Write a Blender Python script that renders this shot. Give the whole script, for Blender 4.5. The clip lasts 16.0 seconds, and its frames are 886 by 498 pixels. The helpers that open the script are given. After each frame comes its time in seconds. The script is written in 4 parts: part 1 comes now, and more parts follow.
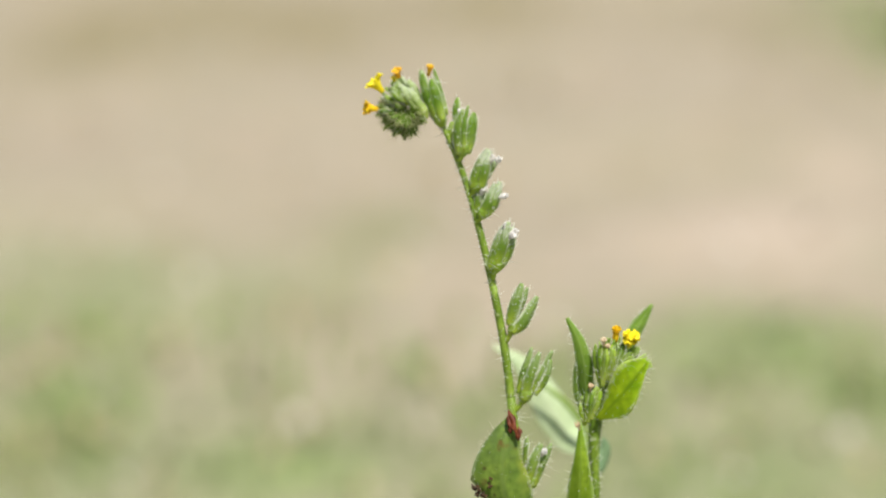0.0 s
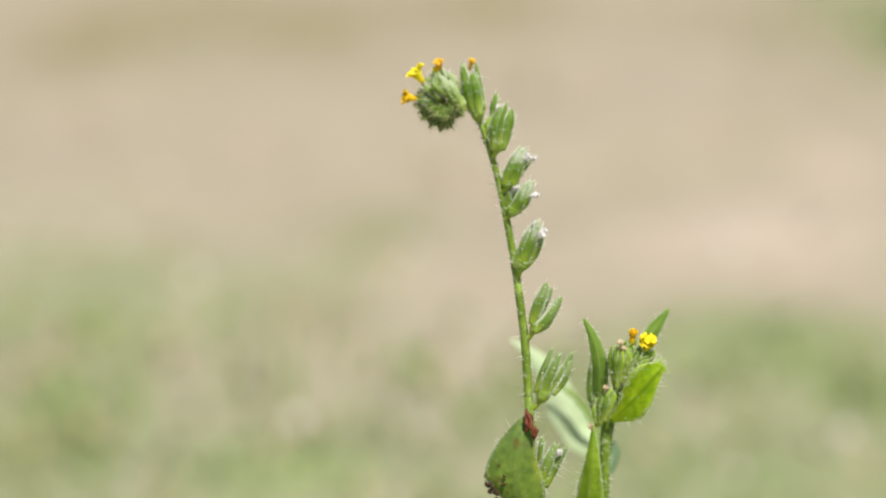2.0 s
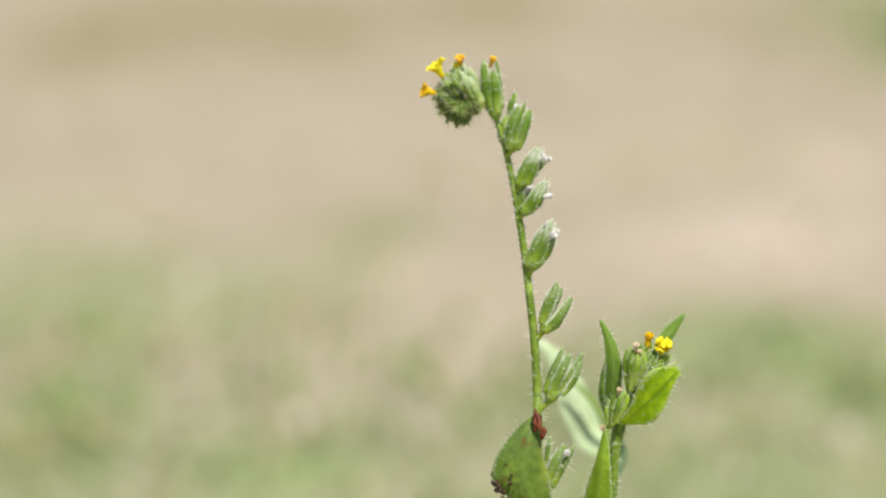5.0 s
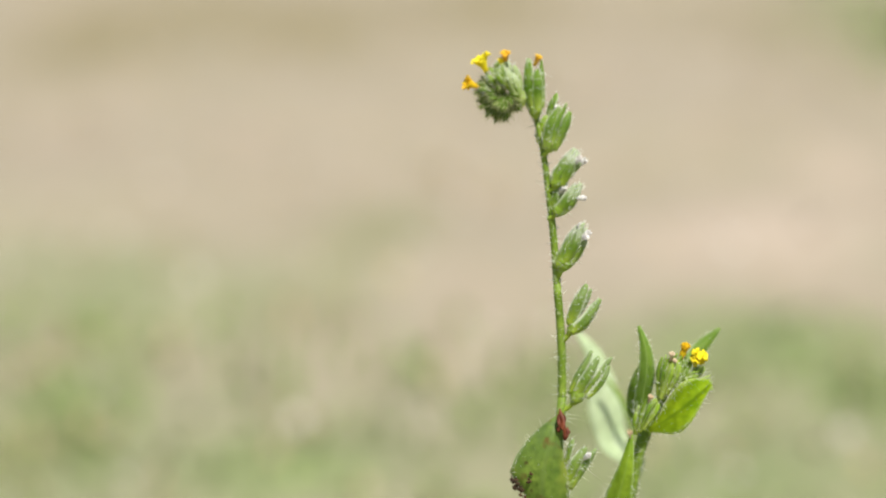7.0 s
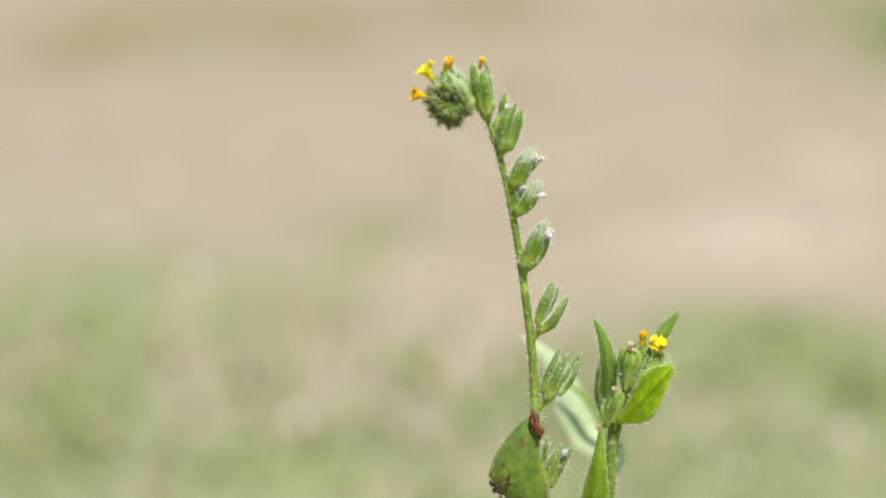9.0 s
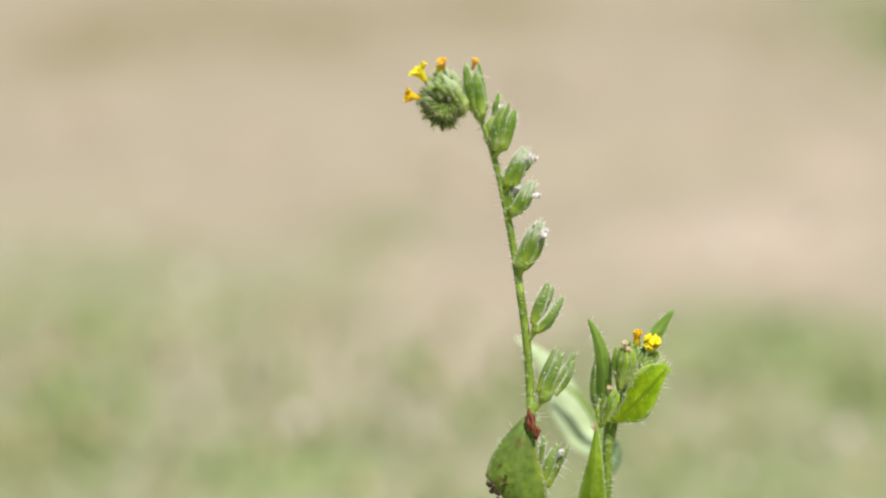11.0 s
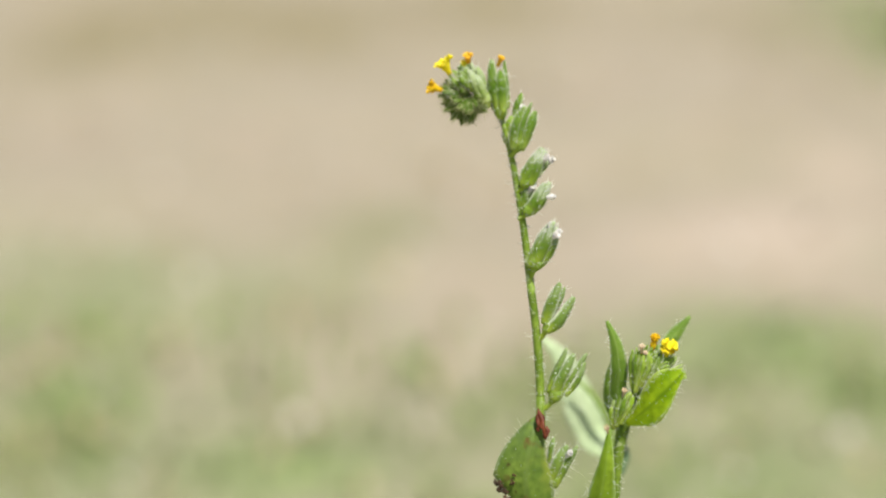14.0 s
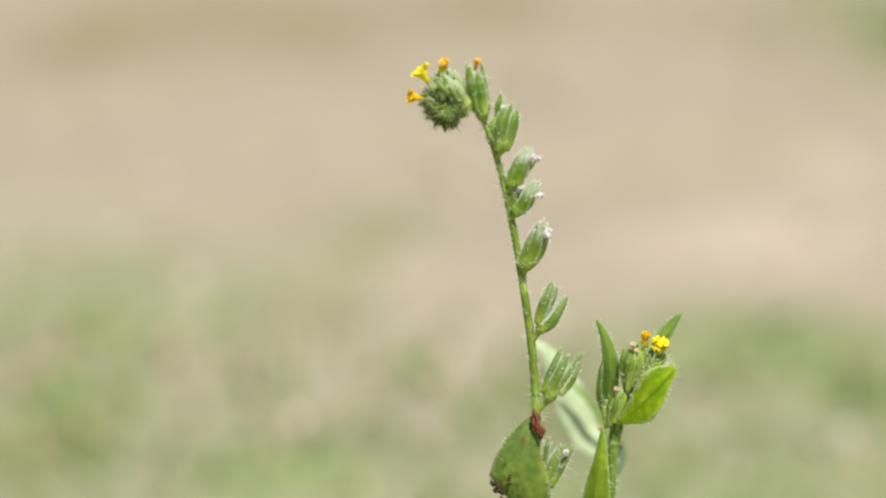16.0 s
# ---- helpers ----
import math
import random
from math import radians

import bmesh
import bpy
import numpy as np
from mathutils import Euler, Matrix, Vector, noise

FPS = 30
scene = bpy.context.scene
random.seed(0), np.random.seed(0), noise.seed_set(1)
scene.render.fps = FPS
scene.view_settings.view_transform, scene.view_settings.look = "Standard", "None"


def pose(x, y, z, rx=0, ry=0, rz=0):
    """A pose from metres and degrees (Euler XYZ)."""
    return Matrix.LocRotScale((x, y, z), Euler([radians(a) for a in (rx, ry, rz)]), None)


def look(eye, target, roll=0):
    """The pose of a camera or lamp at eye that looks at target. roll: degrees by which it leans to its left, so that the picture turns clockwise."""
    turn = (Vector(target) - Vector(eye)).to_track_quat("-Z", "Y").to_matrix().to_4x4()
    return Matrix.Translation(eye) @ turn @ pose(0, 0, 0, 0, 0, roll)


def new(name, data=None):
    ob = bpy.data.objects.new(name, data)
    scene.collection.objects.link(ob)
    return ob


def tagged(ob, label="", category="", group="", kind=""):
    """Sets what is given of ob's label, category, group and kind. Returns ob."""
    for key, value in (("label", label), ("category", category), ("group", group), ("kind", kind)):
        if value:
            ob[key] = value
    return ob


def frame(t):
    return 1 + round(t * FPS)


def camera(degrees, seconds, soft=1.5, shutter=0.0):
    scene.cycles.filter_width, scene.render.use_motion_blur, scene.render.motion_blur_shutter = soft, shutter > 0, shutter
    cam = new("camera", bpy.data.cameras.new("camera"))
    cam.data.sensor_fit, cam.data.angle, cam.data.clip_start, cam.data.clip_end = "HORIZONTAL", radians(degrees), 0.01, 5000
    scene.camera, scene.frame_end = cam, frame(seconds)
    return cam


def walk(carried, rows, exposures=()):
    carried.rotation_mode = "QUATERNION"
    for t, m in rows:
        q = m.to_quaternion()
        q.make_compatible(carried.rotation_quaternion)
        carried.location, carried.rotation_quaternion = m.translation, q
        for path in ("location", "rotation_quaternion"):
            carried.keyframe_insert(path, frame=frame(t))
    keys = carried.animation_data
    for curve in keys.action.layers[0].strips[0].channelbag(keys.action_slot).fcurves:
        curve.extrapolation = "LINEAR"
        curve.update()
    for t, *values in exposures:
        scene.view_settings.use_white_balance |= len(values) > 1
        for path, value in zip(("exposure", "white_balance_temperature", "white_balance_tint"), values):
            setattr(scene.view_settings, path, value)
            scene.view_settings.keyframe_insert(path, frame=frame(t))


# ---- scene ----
cam = camera(25.0, 16.0, soft=2.1)
cam.data.dof.use_dof = True
cam.data.dof.focus_distance = 0.3536
cam.data.dof.aperture_fstop = 5.9
STAND = pose(0, 0, 0.30, 75, 0, 0)
walk(cam, [(0, STAND), (16, STAND)])

# ---- light ----
SUN_HEIGHT, SUN_TURN = radians(60), radians(158)
world = bpy.data.worlds.new("sky")
scene.world = world
world.use_nodes = True
wn = world.node_tree.nodes
sky = wn.new("ShaderNodeTexSky")
sky.sky_type, sky.sun_disc = "NISHITA", False
sky.sun_elevation, sky.sun_rotation = SUN_HEIGHT, SUN_TURN
world.node_tree.links.new(sky.outputs["Color"], wn["Background"].inputs["Color"])
wn["Background"].inputs["Strength"].default_value = 0.075
sun = new("sun", bpy.data.lights.new("sun", "SUN"))
sun.data.energy, sun.data.angle, sun.data.color = 5.0, radians(0.53), (1.0, 0.95, 0.87)
toward = Vector((math.sin(SUN_TURN) * math.cos(SUN_HEIGHT), math.cos(SUN_TURN) * math.cos(SUN_HEIGHT), math.sin(SUN_HEIGHT)))
sun.matrix_world = look(toward * 10, (0, 0, 0))
scene.view_settings.exposure = 0.57


# ---- materials ----
def mix_rgb(nt, fac, a, b, blend="MIX"):
    n = nt.nodes.new("ShaderNodeMix")
    n.data_type, n.blend_type = "RGBA", blend
    for i, v in ((0, fac), (6, a), (7, b)):
        if isinstance(v, bpy.types.NodeSocket):
            nt.links.new(v, n.inputs[i])
        else:
            n.inputs[i].default_value = v if i == 0 else (*v, 1)
    return n.outputs[2]


def noise_fac(nt, scale, lo, hi, detail=3.0, coord="Object"):
    tc = nt.nodes.new("ShaderNodeTexCoord")
    n = nt.nodes.new("ShaderNodeTexNoise")
    n.inputs["Scale"].default_value, n.inputs["Detail"].default_value = scale, detail
    nt.links.new(tc.outputs[coord], n.inputs["Vector"])
    r = nt.nodes.new("ShaderNodeMapRange")
    r.inputs["From Min"].default_value, r.inputs["From Max"].default_value = lo, hi
    nt.links.new(n.outputs["Fac"], r.inputs["Value"])
    return r.outputs["Result"]


def spread_of(nt, name, lo, hi):
    """A value that the mesh carries (how near the margin, how far along), stretched to 0..1."""
    at = nt.nodes.new("ShaderNodeAttribute")
    at.attribute_name = name
    r = nt.nodes.new("ShaderNodeMapRange")
    r.interpolation_type = "SMOOTHSTEP"
    r.inputs["From Min"].default_value, r.inputs["From Max"].default_value = lo, hi
    nt.links.new(at.outputs["Fac"], r.inputs["Value"])
    return r.outputs["Result"]


def maths(nt, op, a, b=0.0):
    n = nt.nodes.new("ShaderNodeMath")
    n.operation = op
    for i, v in enumerate((a, b)):
        if isinstance(v, bpy.types.NodeSocket):
            nt.links.new(v, n.inputs[i])
        else:
            n.inputs[i].default_value = v
    return n.outputs[0]


def vein_lines(nt):
    """Thin side veins that run from the midrib to the margin, and the midrib itself."""
    along, edge = spread_of(nt, "along", 0, 1), spread_of(nt, "edge", 0, 1)
    wave = maths(nt, "SINE", maths(nt, "MULTIPLY", maths(nt, "SUBTRACT", along, maths(nt, "MULTIPLY", edge, 0.16)), 52.0))
    lines = maths(nt, "POWER", maths(nt, "MAXIMUM", wave, 0.0), 9.0)
    lines = maths(nt, "MULTIPLY", lines, 0.25)
    rib = maths(nt, "MULTIPLY", maths(nt, "SUBTRACT", 1.0, spread_of(nt, "edge", 0.01, 0.16)), 0.7)
    return maths(nt, "MAXIMUM", lines, rib)


def tissue(name, dark, light, through_colour, thin=0.35, rough=0.5, coarse=120, fine=900, bump=0.25, gloss=0.2, margin=None, foot=None, veins=None, spots=(), rim=0.70, tip=None):
    """Living plant tissue: two scales of colour, fine relief, paler margin, foot or veins where it has them, and some light let through."""
    m = bpy.data.materials.new(name)
    m.use_nodes = True
    nt = m.node_tree
    p = nt.nodes["Principled BSDF"]
    c = mix_rgb(nt, noise_fac(nt, coarse, 0.32, 0.68), dark, light)
    c = mix_rgb(nt, noise_fac(nt, fine, 0.40, 0.80), c, tuple(v * 0.75 for v in dark))
    tint = mix_rgb(nt, noise_fac(nt, coarse, 0.3, 0.7), through_colour, tuple(v * 0.7 for v in through_colour))
    height = noise_fac(nt, fine * 1.6, 0.2, 0.8)
    if foot:
        c = mix_rgb(nt, spread_of(nt, "along", 0.45, 0.05), c, foot)
    if margin:
        c = mix_rgb(nt, spread_of(nt, "edge", rim, 1.0), c, margin)
    if tip:
        silk = maths(nt, "MULTIPLY", spread_of(nt, "along", 0.45, 0.95), noise_fac(nt, 700, 0.25, 0.6))
        c = mix_rgb(nt, silk, c, tip)
    if veins:
        v = vein_lines(nt)
        c = mix_rgb(nt, v, c, veins)
        tint = mix_rgb(nt, v, tint, tuple(0.7 * k for k in through_colour))
        height = maths(nt, "SUBTRACT", height, maths(nt, "MULTIPLY", v, 1.5))
    for scale, lo, hi, colour in spots:
        c = mix_rgb(nt, noise_fac(nt, scale, lo, hi, 2), c, colour)
    nt.links.new(c, p.inputs["Base Color"])
    p.inputs["Roughness"].default_value = rough
    p.inputs["Specular IOR Level"].default_value = gloss
    b = nt.nodes.new("ShaderNodeBump")
    b.inputs["Strength"].default_value, b.inputs["Distance"].default_value = bump, 0.0002
    nt.links.new(height, b.inputs["Height"])
    nt.links.new(b.outputs["Normal"], p.inputs["Normal"])
    t = nt.nodes.new("ShaderNodeBsdfTranslucent")
    nt.links.new(tint, t.inputs["Color"])
    mixer = nt.nodes.new("ShaderNodeMixShader")
    mixer.inputs[0].default_value = thin
    nt.links.new(p.outputs[0], mixer.inputs[1])
    nt.links.new(t.outputs[0], mixer.inputs[2])
    nt.links.new(mixer.outputs[0], nt.nodes["Material Output"].inputs["Surface"])
    return m


STEM = tissue("stem_skin", (0.13, 0.215, 0.022), (0.30, 0.42, 0.06), (0.36, 0.54, 0.05), 0.25, 0.45, 260, 1100, spots=((700, 0.62, 0.72, (0.40, 0.48, 0.22)), (420, 0.60, 0.72, (0.07, 0.11, 0.015))))
SEPAL = tissue("sepal_skin", (0.11, 0.19, 0.016), (0.30, 0.42, 0.07), (0.52, 0.74, 0.06), 0.46, 0.45, 420, 1500, 0.6, margin=(0.52, 0.62, 0.28), foot=(0.44, 0.56, 0.08))
FRUIT_SEPAL = tissue("fruit_sepal_skin", (0.09, 0.17, 0.02), (0.27, 0.38, 0.075), (0.52, 0.72, 0.08), 0.40, 0.42, 420, 1500, 0.6, margin=(0.78, 0.83, 0.62), foot=(0.42, 0.54, 0.06), rim=0.66, tip=(0.26, 0.34, 0.15), spots=((1500, 0.63, 0.70, (0.66, 0.72, 0.52)),))
SILKY_SEPAL = tissue("silky_sepal_skin", (0.085, 0.165, 0.016), (0.27, 0.40, 0.06), (0.54, 0.76, 0.08), 0.46, 0.45, 420, 1500, 0.6, margin=(0.62, 0.68, 0.46), foot=(0.42, 0.56, 0.06), tip=(0.60, 0.63, 0.52), rim=0.66, spots=((1500, 0.62, 0.70, (0.66, 0.70, 0.54)),))
PALE_SEPAL = tissue("young_sepal_skin", (0.25, 0.37, 0.035), (0.50, 0.62, 0.13), (0.62, 0.82, 0.08), 0.48, 0.45, 420, 1500, 0.6, margin=(0.52, 0.62, 0.27), foot=(0.54, 0.64, 0.12))
FRESH_SEPAL = tissue("fresh_sepal_skin", (0.085, 0.17, 0.02), (0.25, 0.37, 0.07), (0.58, 0.80, 0.08), 0.46, 0.45, 420, 1500, 0.6, margin=(0.68, 0.76, 0.46), foot=(0.48, 0.62, 0.10), rim=0.66, spots=((1500, 0.62, 0.70, (0.62, 0.70, 0.46)),))
BUD = tissue("bud_skin", (0.050, 0.100, 0.008), (0.17, 0.27, 0.03), (0.36, 0.54, 0.04), 0.34, 0.55, 300, 1700, margin=(0.34, 0.42, 0.16), rim=0.75)
DOWNY_SEPAL = tissue("downy_sepal_skin", (0.28, 0.40, 0.10), (0.50, 0.60, 0.24), (0.66, 0.84, 0.16), 0.46, 0.55, 420, 1500, 0.6, margin=(0.62, 0.70, 0.40), foot=(0.62, 0.75, 0.14), tip=(0.54, 0.60, 0.42))
LEAF = tissue("leaf_skin", (0.12, 0.21, 0.03), (0.26, 0.38, 0.07), (0.50, 0.70, 0.06), 0.45, 0.42, 140, 900, veins=(0.29, 0.40, 0.11), margin=(0.42, 0.52, 0.24))
YOUNG_LEAF = tissue("young_leaf_skin", (0.17, 0.29, 0.006), (0.46, 0.60, 0.018), (0.66, 0.88, 0.015), 0.48, 0.45, 260, 900, veins=(0.11, 0.21, 0.01), margin=(0.40, 0.50, 0.10))
MID_LEAF = tissue("fresh_leaf_skin", (0.14, 0.23, 0.012), (0.27, 0.39, 0.03), (0.48, 0.68, 0.02), 0.42, 0.45, 170, 900, veins=(0.24, 0.35, 0.05), margin=(0.32, 0.43, 0.12))
# tip: dull dark green paints the shade that falls on the leaf's upper end
OLD_LEAF = tissue("old_leaf_skin", (0.080, 0.145, 0.022), (0.270, 0.38, 0.060), (0.36, 0.54, 0.05), 0.38, 0.42, 130, 900, veins=(0.155, 0.225, 0.05), margin=(0.36, 0.44, 0.20), rim=0.86, tip=(0.12, 0.175, 0.055),
                  spots=((330, 0.62, 0.70, (0.15, 0.10, 0.03)), (150, 0.56, 0.74, (0.30, 0.35, 0.05)), (520, 0.66, 0.72, (0.08, 0.07, 0.02))))
# darker, bluer green: the stem's shade on this lobe is put into its colour
SHADED_LEAF = tissue("shaded_leaf_skin", (0.13, 0.23, 0.11), (0.22, 0.33, 0.17), (0.26, 0.42, 0.18), 0.35, 0.5, 140, 900)
BACK_LEAF = tissue("pale_leaf_skin", (0.50, 0.61, 0.36), (0.62, 0.72, 0.46), (0.62, 0.76, 0.42), 0.40, 0.5, 80, 600, veins=(0.60, 0.68, 0.46))
YELLOW = tissue("yellow_petal", (0.90, 0.73, 0.015), (0.96, 0.88, 0.05), (0.95, 0.86, 0.02), 0.42, 0.5, 500, 1800, 0.1)
ORANGE = tissue("golden_petal", (0.87, 0.52, 0.012), (0.96, 0.78, 0.03), (0.95, 0.70, 0.01), 0.42, 0.5, 600, 1800, 0.1)
AMBER = tissue("amber_petal", (0.76, 0.40, 0.02), (0.96, 0.70, 0.06), (0.94, 0.58, 0.03), 0.40, 0.5, 900, 1800, 0.1)
DOWN = tissue("straw_bristle", (0.50, 0.54, 0.22), (0.74, 0.76, 0.42), (0.66, 0.72, 0.36), 0.4, 0.35, 400, 1500, 0.0)
WITHERED = tissue("withered_petal", (0.80, 0.77, 0.72), (0.93, 0.92, 0.89), (0.88, 0.86, 0.82), 0.5, 0.7, 500, 1800)
PEACH = tissue("fading_petal", (0.62, 0.47, 0.28), (0.78, 0.66, 0.47), (0.74, 0.58, 0.36), 0.35, 0.6, 500, 1800)
RED = tissue("red_dry_tip", (0.05, 0.014, 0.008), (0.22, 0.060, 0.024), (0.18, 0.05, 0.02), 0.12, 0.5, 420, 1500)
SCORCH = tissue("brown_dead_edge", (0.025, 0.016, 0.009), (0.10, 0.06, 0.025), (0.10, 0.05, 0.02), 0.08, 0.8, 600, 2000)
HAIR = tissue("white_bristle", (0.86, 0.89, 0.74), (0.95, 0.96, 0.88), (0.92, 0.95, 0.78), 0.55, 0.3, 400, 1500, 0.0)
BLADE = tissue("grass_blade", (0.22, 0.29, 0.10), (0.34, 0.41, 0.17), (0.40, 0.52, 0.16), 0.3, 0.85, 9, 200, gloss=0.05)
STRAW = tissue("dry_grass", (0.38, 0.31, 0.18), (0.52, 0.45, 0.28), (0.45, 0.36, 0.18), 0.25, 0.85, 9, 200, gloss=0.05)
STONE = tissue("pale_stone", (0.50, 0.45, 0.38), (0.74, 0.69, 0.62), (0.1, 0.1, 0.1), 0.0, 0.7, 60, 500)


# ---- mesh tools (plant lengths in millimetres, from the plant's foot) ----
MM = 0.001


def vec(p):
    return Vector(p) * MM


def part(name, bm, material, parent, label="", origin=None, smooth=True):
    """Links a bmesh as one mesh object under a thing or a part. origin: where it turns, in the plant's space."""
    me = bpy.data.meshes.new(name)
    if origin is not None:
        bmesh.ops.translate(bm, verts=bm.verts, vec=-Vector(origin))
    bmesh.ops.recalc_face_normals(bm, faces=bm.faces)
    bm.to_mesh(me)
    bm.free()
    for m in material if isinstance(material, (list, tuple)) else [material]:
        me.materials.append(m)
    if smooth:
        me.polygons.foreach_set("use_smooth", [True] * len(me.polygons))
    ob = new(name, me)
    ob.parent = parent
    if label:
        tagged(ob, label)
    return ob


def mesh():
    """A bmesh whose points carry how near a margin and how far along a blade they lie."""
    bm = bmesh.new()
    for name in ("edge", "along"):
        bm.verts.layers.float.new(name)
    return bm


def smooth_line(points, steps):
    """A Catmull-Rom line through a few points."""
    pts = [Vector(p) for p in points]
    ext = [2 * pts[0] - pts[1], *pts, 2 * pts[-1] - pts[-2]]
    out = []
    for i in range(len(pts) - 1):
        a, b, c, d = ext[i:i + 4]
        for k in range(steps):
            t = k / steps
            out.append(0.5 * (2 * b + (c - a) * t + (2 * a - 5 * b + 4 * c - d) * t * t + (3 * b - a - 3 * c + d) * t ** 3))
    return out + [pts[-1]]


def ease(values, n):
    """n values that run evenly through a short list."""
    return list(np.interp(np.linspace(0, len(values) - 1, n), range(len(values)), values))


def tube(bm, line, radii, sides=8, slot=0, ribs=0.0, along=(1.0, 1.0)):
    rings = []
    along_of = bm.verts.layers.float["along"]
    side = Vector((0, -1, 0.2))
    for i, p in enumerate(line):
        t = (line[min(i + 1, len(line) - 1)] - line[max(i - 1, 0)]).normalized()
        side = (side - side.dot(t) * t).normalized()
        up = t.cross(side)
        ring = []
        for k in range(sides):
            a = 2 * math.pi * k / sides
            r = radii[i] * (1 + (ribs if k % 2 else -ribs))
            ring.append(bm.verts.new(p + (side * math.cos(a) + up * math.sin(a)) * r))
            ring[-1][along_of] = along[0] + (along[1] - along[0]) * i / (len(line) - 1)
        rings.append(ring)
    faces = []
    for a, b in zip(rings, rings[1:]):
        for k in range(sides):
            faces.append(bm.faces.new((a[k], a[(k + 1) % sides], b[(k + 1) % sides], b[k])))
    faces += [bm.faces.new(rings[0][::-1]), bm.faces.new(rings[-1])]
    for fc in faces:
        fc.material_index = slot
    return faces


def blade(bm, line, left, right, facing, thick=0.25 * MM, cup=0.25, wave=0.0, across=4, slot=0, rng=None):
    """A solid leaf or sepal along a line. left, right: half widths along it; cup: how far its edges bend back; wave: uneven margin."""
    n = len(line)
    lw, rw = ease(left, n), ease(right, n)
    top, low = [], []
    edge_of, along_of = bm.verts.layers.float["edge"], bm.verts.layers.float["along"]
    ph = rng.uniform(0, 6) if rng else 0.0
    for i, p in enumerate(line):
        t = (line[min(i + 1, n - 1)] - line[max(i - 1, 0)]).normalized()
        f = Vector(facing)
        f = (f - f.dot(t) * t).normalized()
        w = t.cross(f)
        a, b = [], []
        for k in range(-across, across + 1):
            s = k / across
            half = (rw[i] if s > 0 else lw[i]) * MM
            edge = abs(s) ** 2
            bend = cup * half * edge - 0.10 * half * (1 - abs(s)) ** 6 * (1 if cup else 0)
            bend += wave * half * edge * math.sin(9 * i / n + ph + (2.1 if s > 0 else 0))
            q = p + w * (s * half * (1 + 0.3 * wave * math.sin(14 * i / n + ph + (1.3 if s > 0 else 0)))) - f * bend
            th = thick * (1 - 0.8 * abs(s) ** 3) * (0.35 + 0.65 * min(1, 4 * (n - 1 - i) / n + 0.1))
            a.append(bm.verts.new(q + f * th / 2))
            b.append(bm.verts.new(q - f * th / 2))
            for v in (a[-1], b[-1]):
                v[edge_of], v[along_of] = abs(s), i / (n - 1)
        top.append(a)
        low.append(b)
    m = 2 * across
    faces = []
    for i in range(n - 1):
        for k in range(m):
            faces.append(bm.faces.new((top[i][k], top[i][k + 1], top[i + 1][k + 1], top[i + 1][k])))
            faces.append(bm.faces.new((low[i][k], low[i + 1][k], low[i + 1][k + 1], low[i][k + 1])))
        faces.append(bm.faces.new((top[i][0], top[i + 1][0], low[i + 1][0], low[i][0])))
        faces.append(bm.faces.new((top[i][m], low[i][m], low[i + 1][m], top[i + 1][m])))
    for e in (0, n - 1):
        for k in range(m):
            faces.append(bm.faces.new((top[e][k], low[e][k], low[e][k + 1], top[e][k + 1])))
    for fc in faces:
        fc.material_index = slot
    return faces


def bristles(bm, faces, count, length, rng, slot, lean=(0, 0, 0), spread=0.5, radius=0.035, bulb=2.6):
    """Stiff white hairs that stand on the given faces."""
    areas = [max(fc.calc_area(), 1e-12) for fc in faces]
    for fc in rng.choices(faces, areas, k=count):
        fc.normal_update()
        pts = [v.co for v in fc.verts]
        u, v = rng.random(), rng.random()
        if u + v > 1:
            u, v = 1 - u, 1 - v
        root = pts[0] + (pts[1] - pts[0]) * u + (pts[2] - pts[0]) * v
        d = (fc.normal + Vector(lean) + Vector([rng.uniform(-spread, spread) for _ in range(3)])).normalized()
        ln = length * rng.uniform(0.5, 1.3) * MM
        s = d.orthogonal().normalized() * radius * MM
        o = d.cross(s.normalized()) * radius * MM
        bow = Vector([rng.uniform(-0.12, 0.12) for _ in range(3)]) * ln
        tip = bm.verts.new(root + d * ln + bow)
        fat, thin = [[bm.verts.new(root + d * h * MM + (s * math.cos(a) + o * math.sin(a)) * k) for a in (0, 2.1, 4.2)] for h, k in ((-0.06, bulb), (0.16, 1.0))]
        for i in range(3):
            j = (i + 1) % 3
            bm.faces.new((fat[i], fat[j], thin[j], thin[i])).material_index = slot
            bm.faces.new((thin[i], thin[j], tip)).material_index = slot


def stipples(bm, faces, count, rng, slot):
    """Low white warts, the swollen feet of worn hairs."""
    for fc in rng.choices(faces, [max(fc.calc_area(), 1e-12) for fc in faces], k=count):
        fc.normal_update()
        n = fc.normal
        s = n.orthogonal().normalized()
        o = n.cross(s)
        c = fc.calc_center_median() + (s * rng.uniform(-0.2, 0.2) + o * rng.uniform(-0.2, 0.2)) * MM
        size = rng.uniform(0.08, 0.15) * MM
        ring = [bm.verts.new(c - n * 0.05 * MM + (s * math.cos(a) + o * math.sin(a)) * size * 1.2) for a in (0, 1.257, 2.513, 3.77, 5.027)]
        crest = bm.verts.new(c + n * size)
        for i in range(5):
            bm.faces.new((ring[i], ring[(i + 1) % 5], crest)).material_index = slot


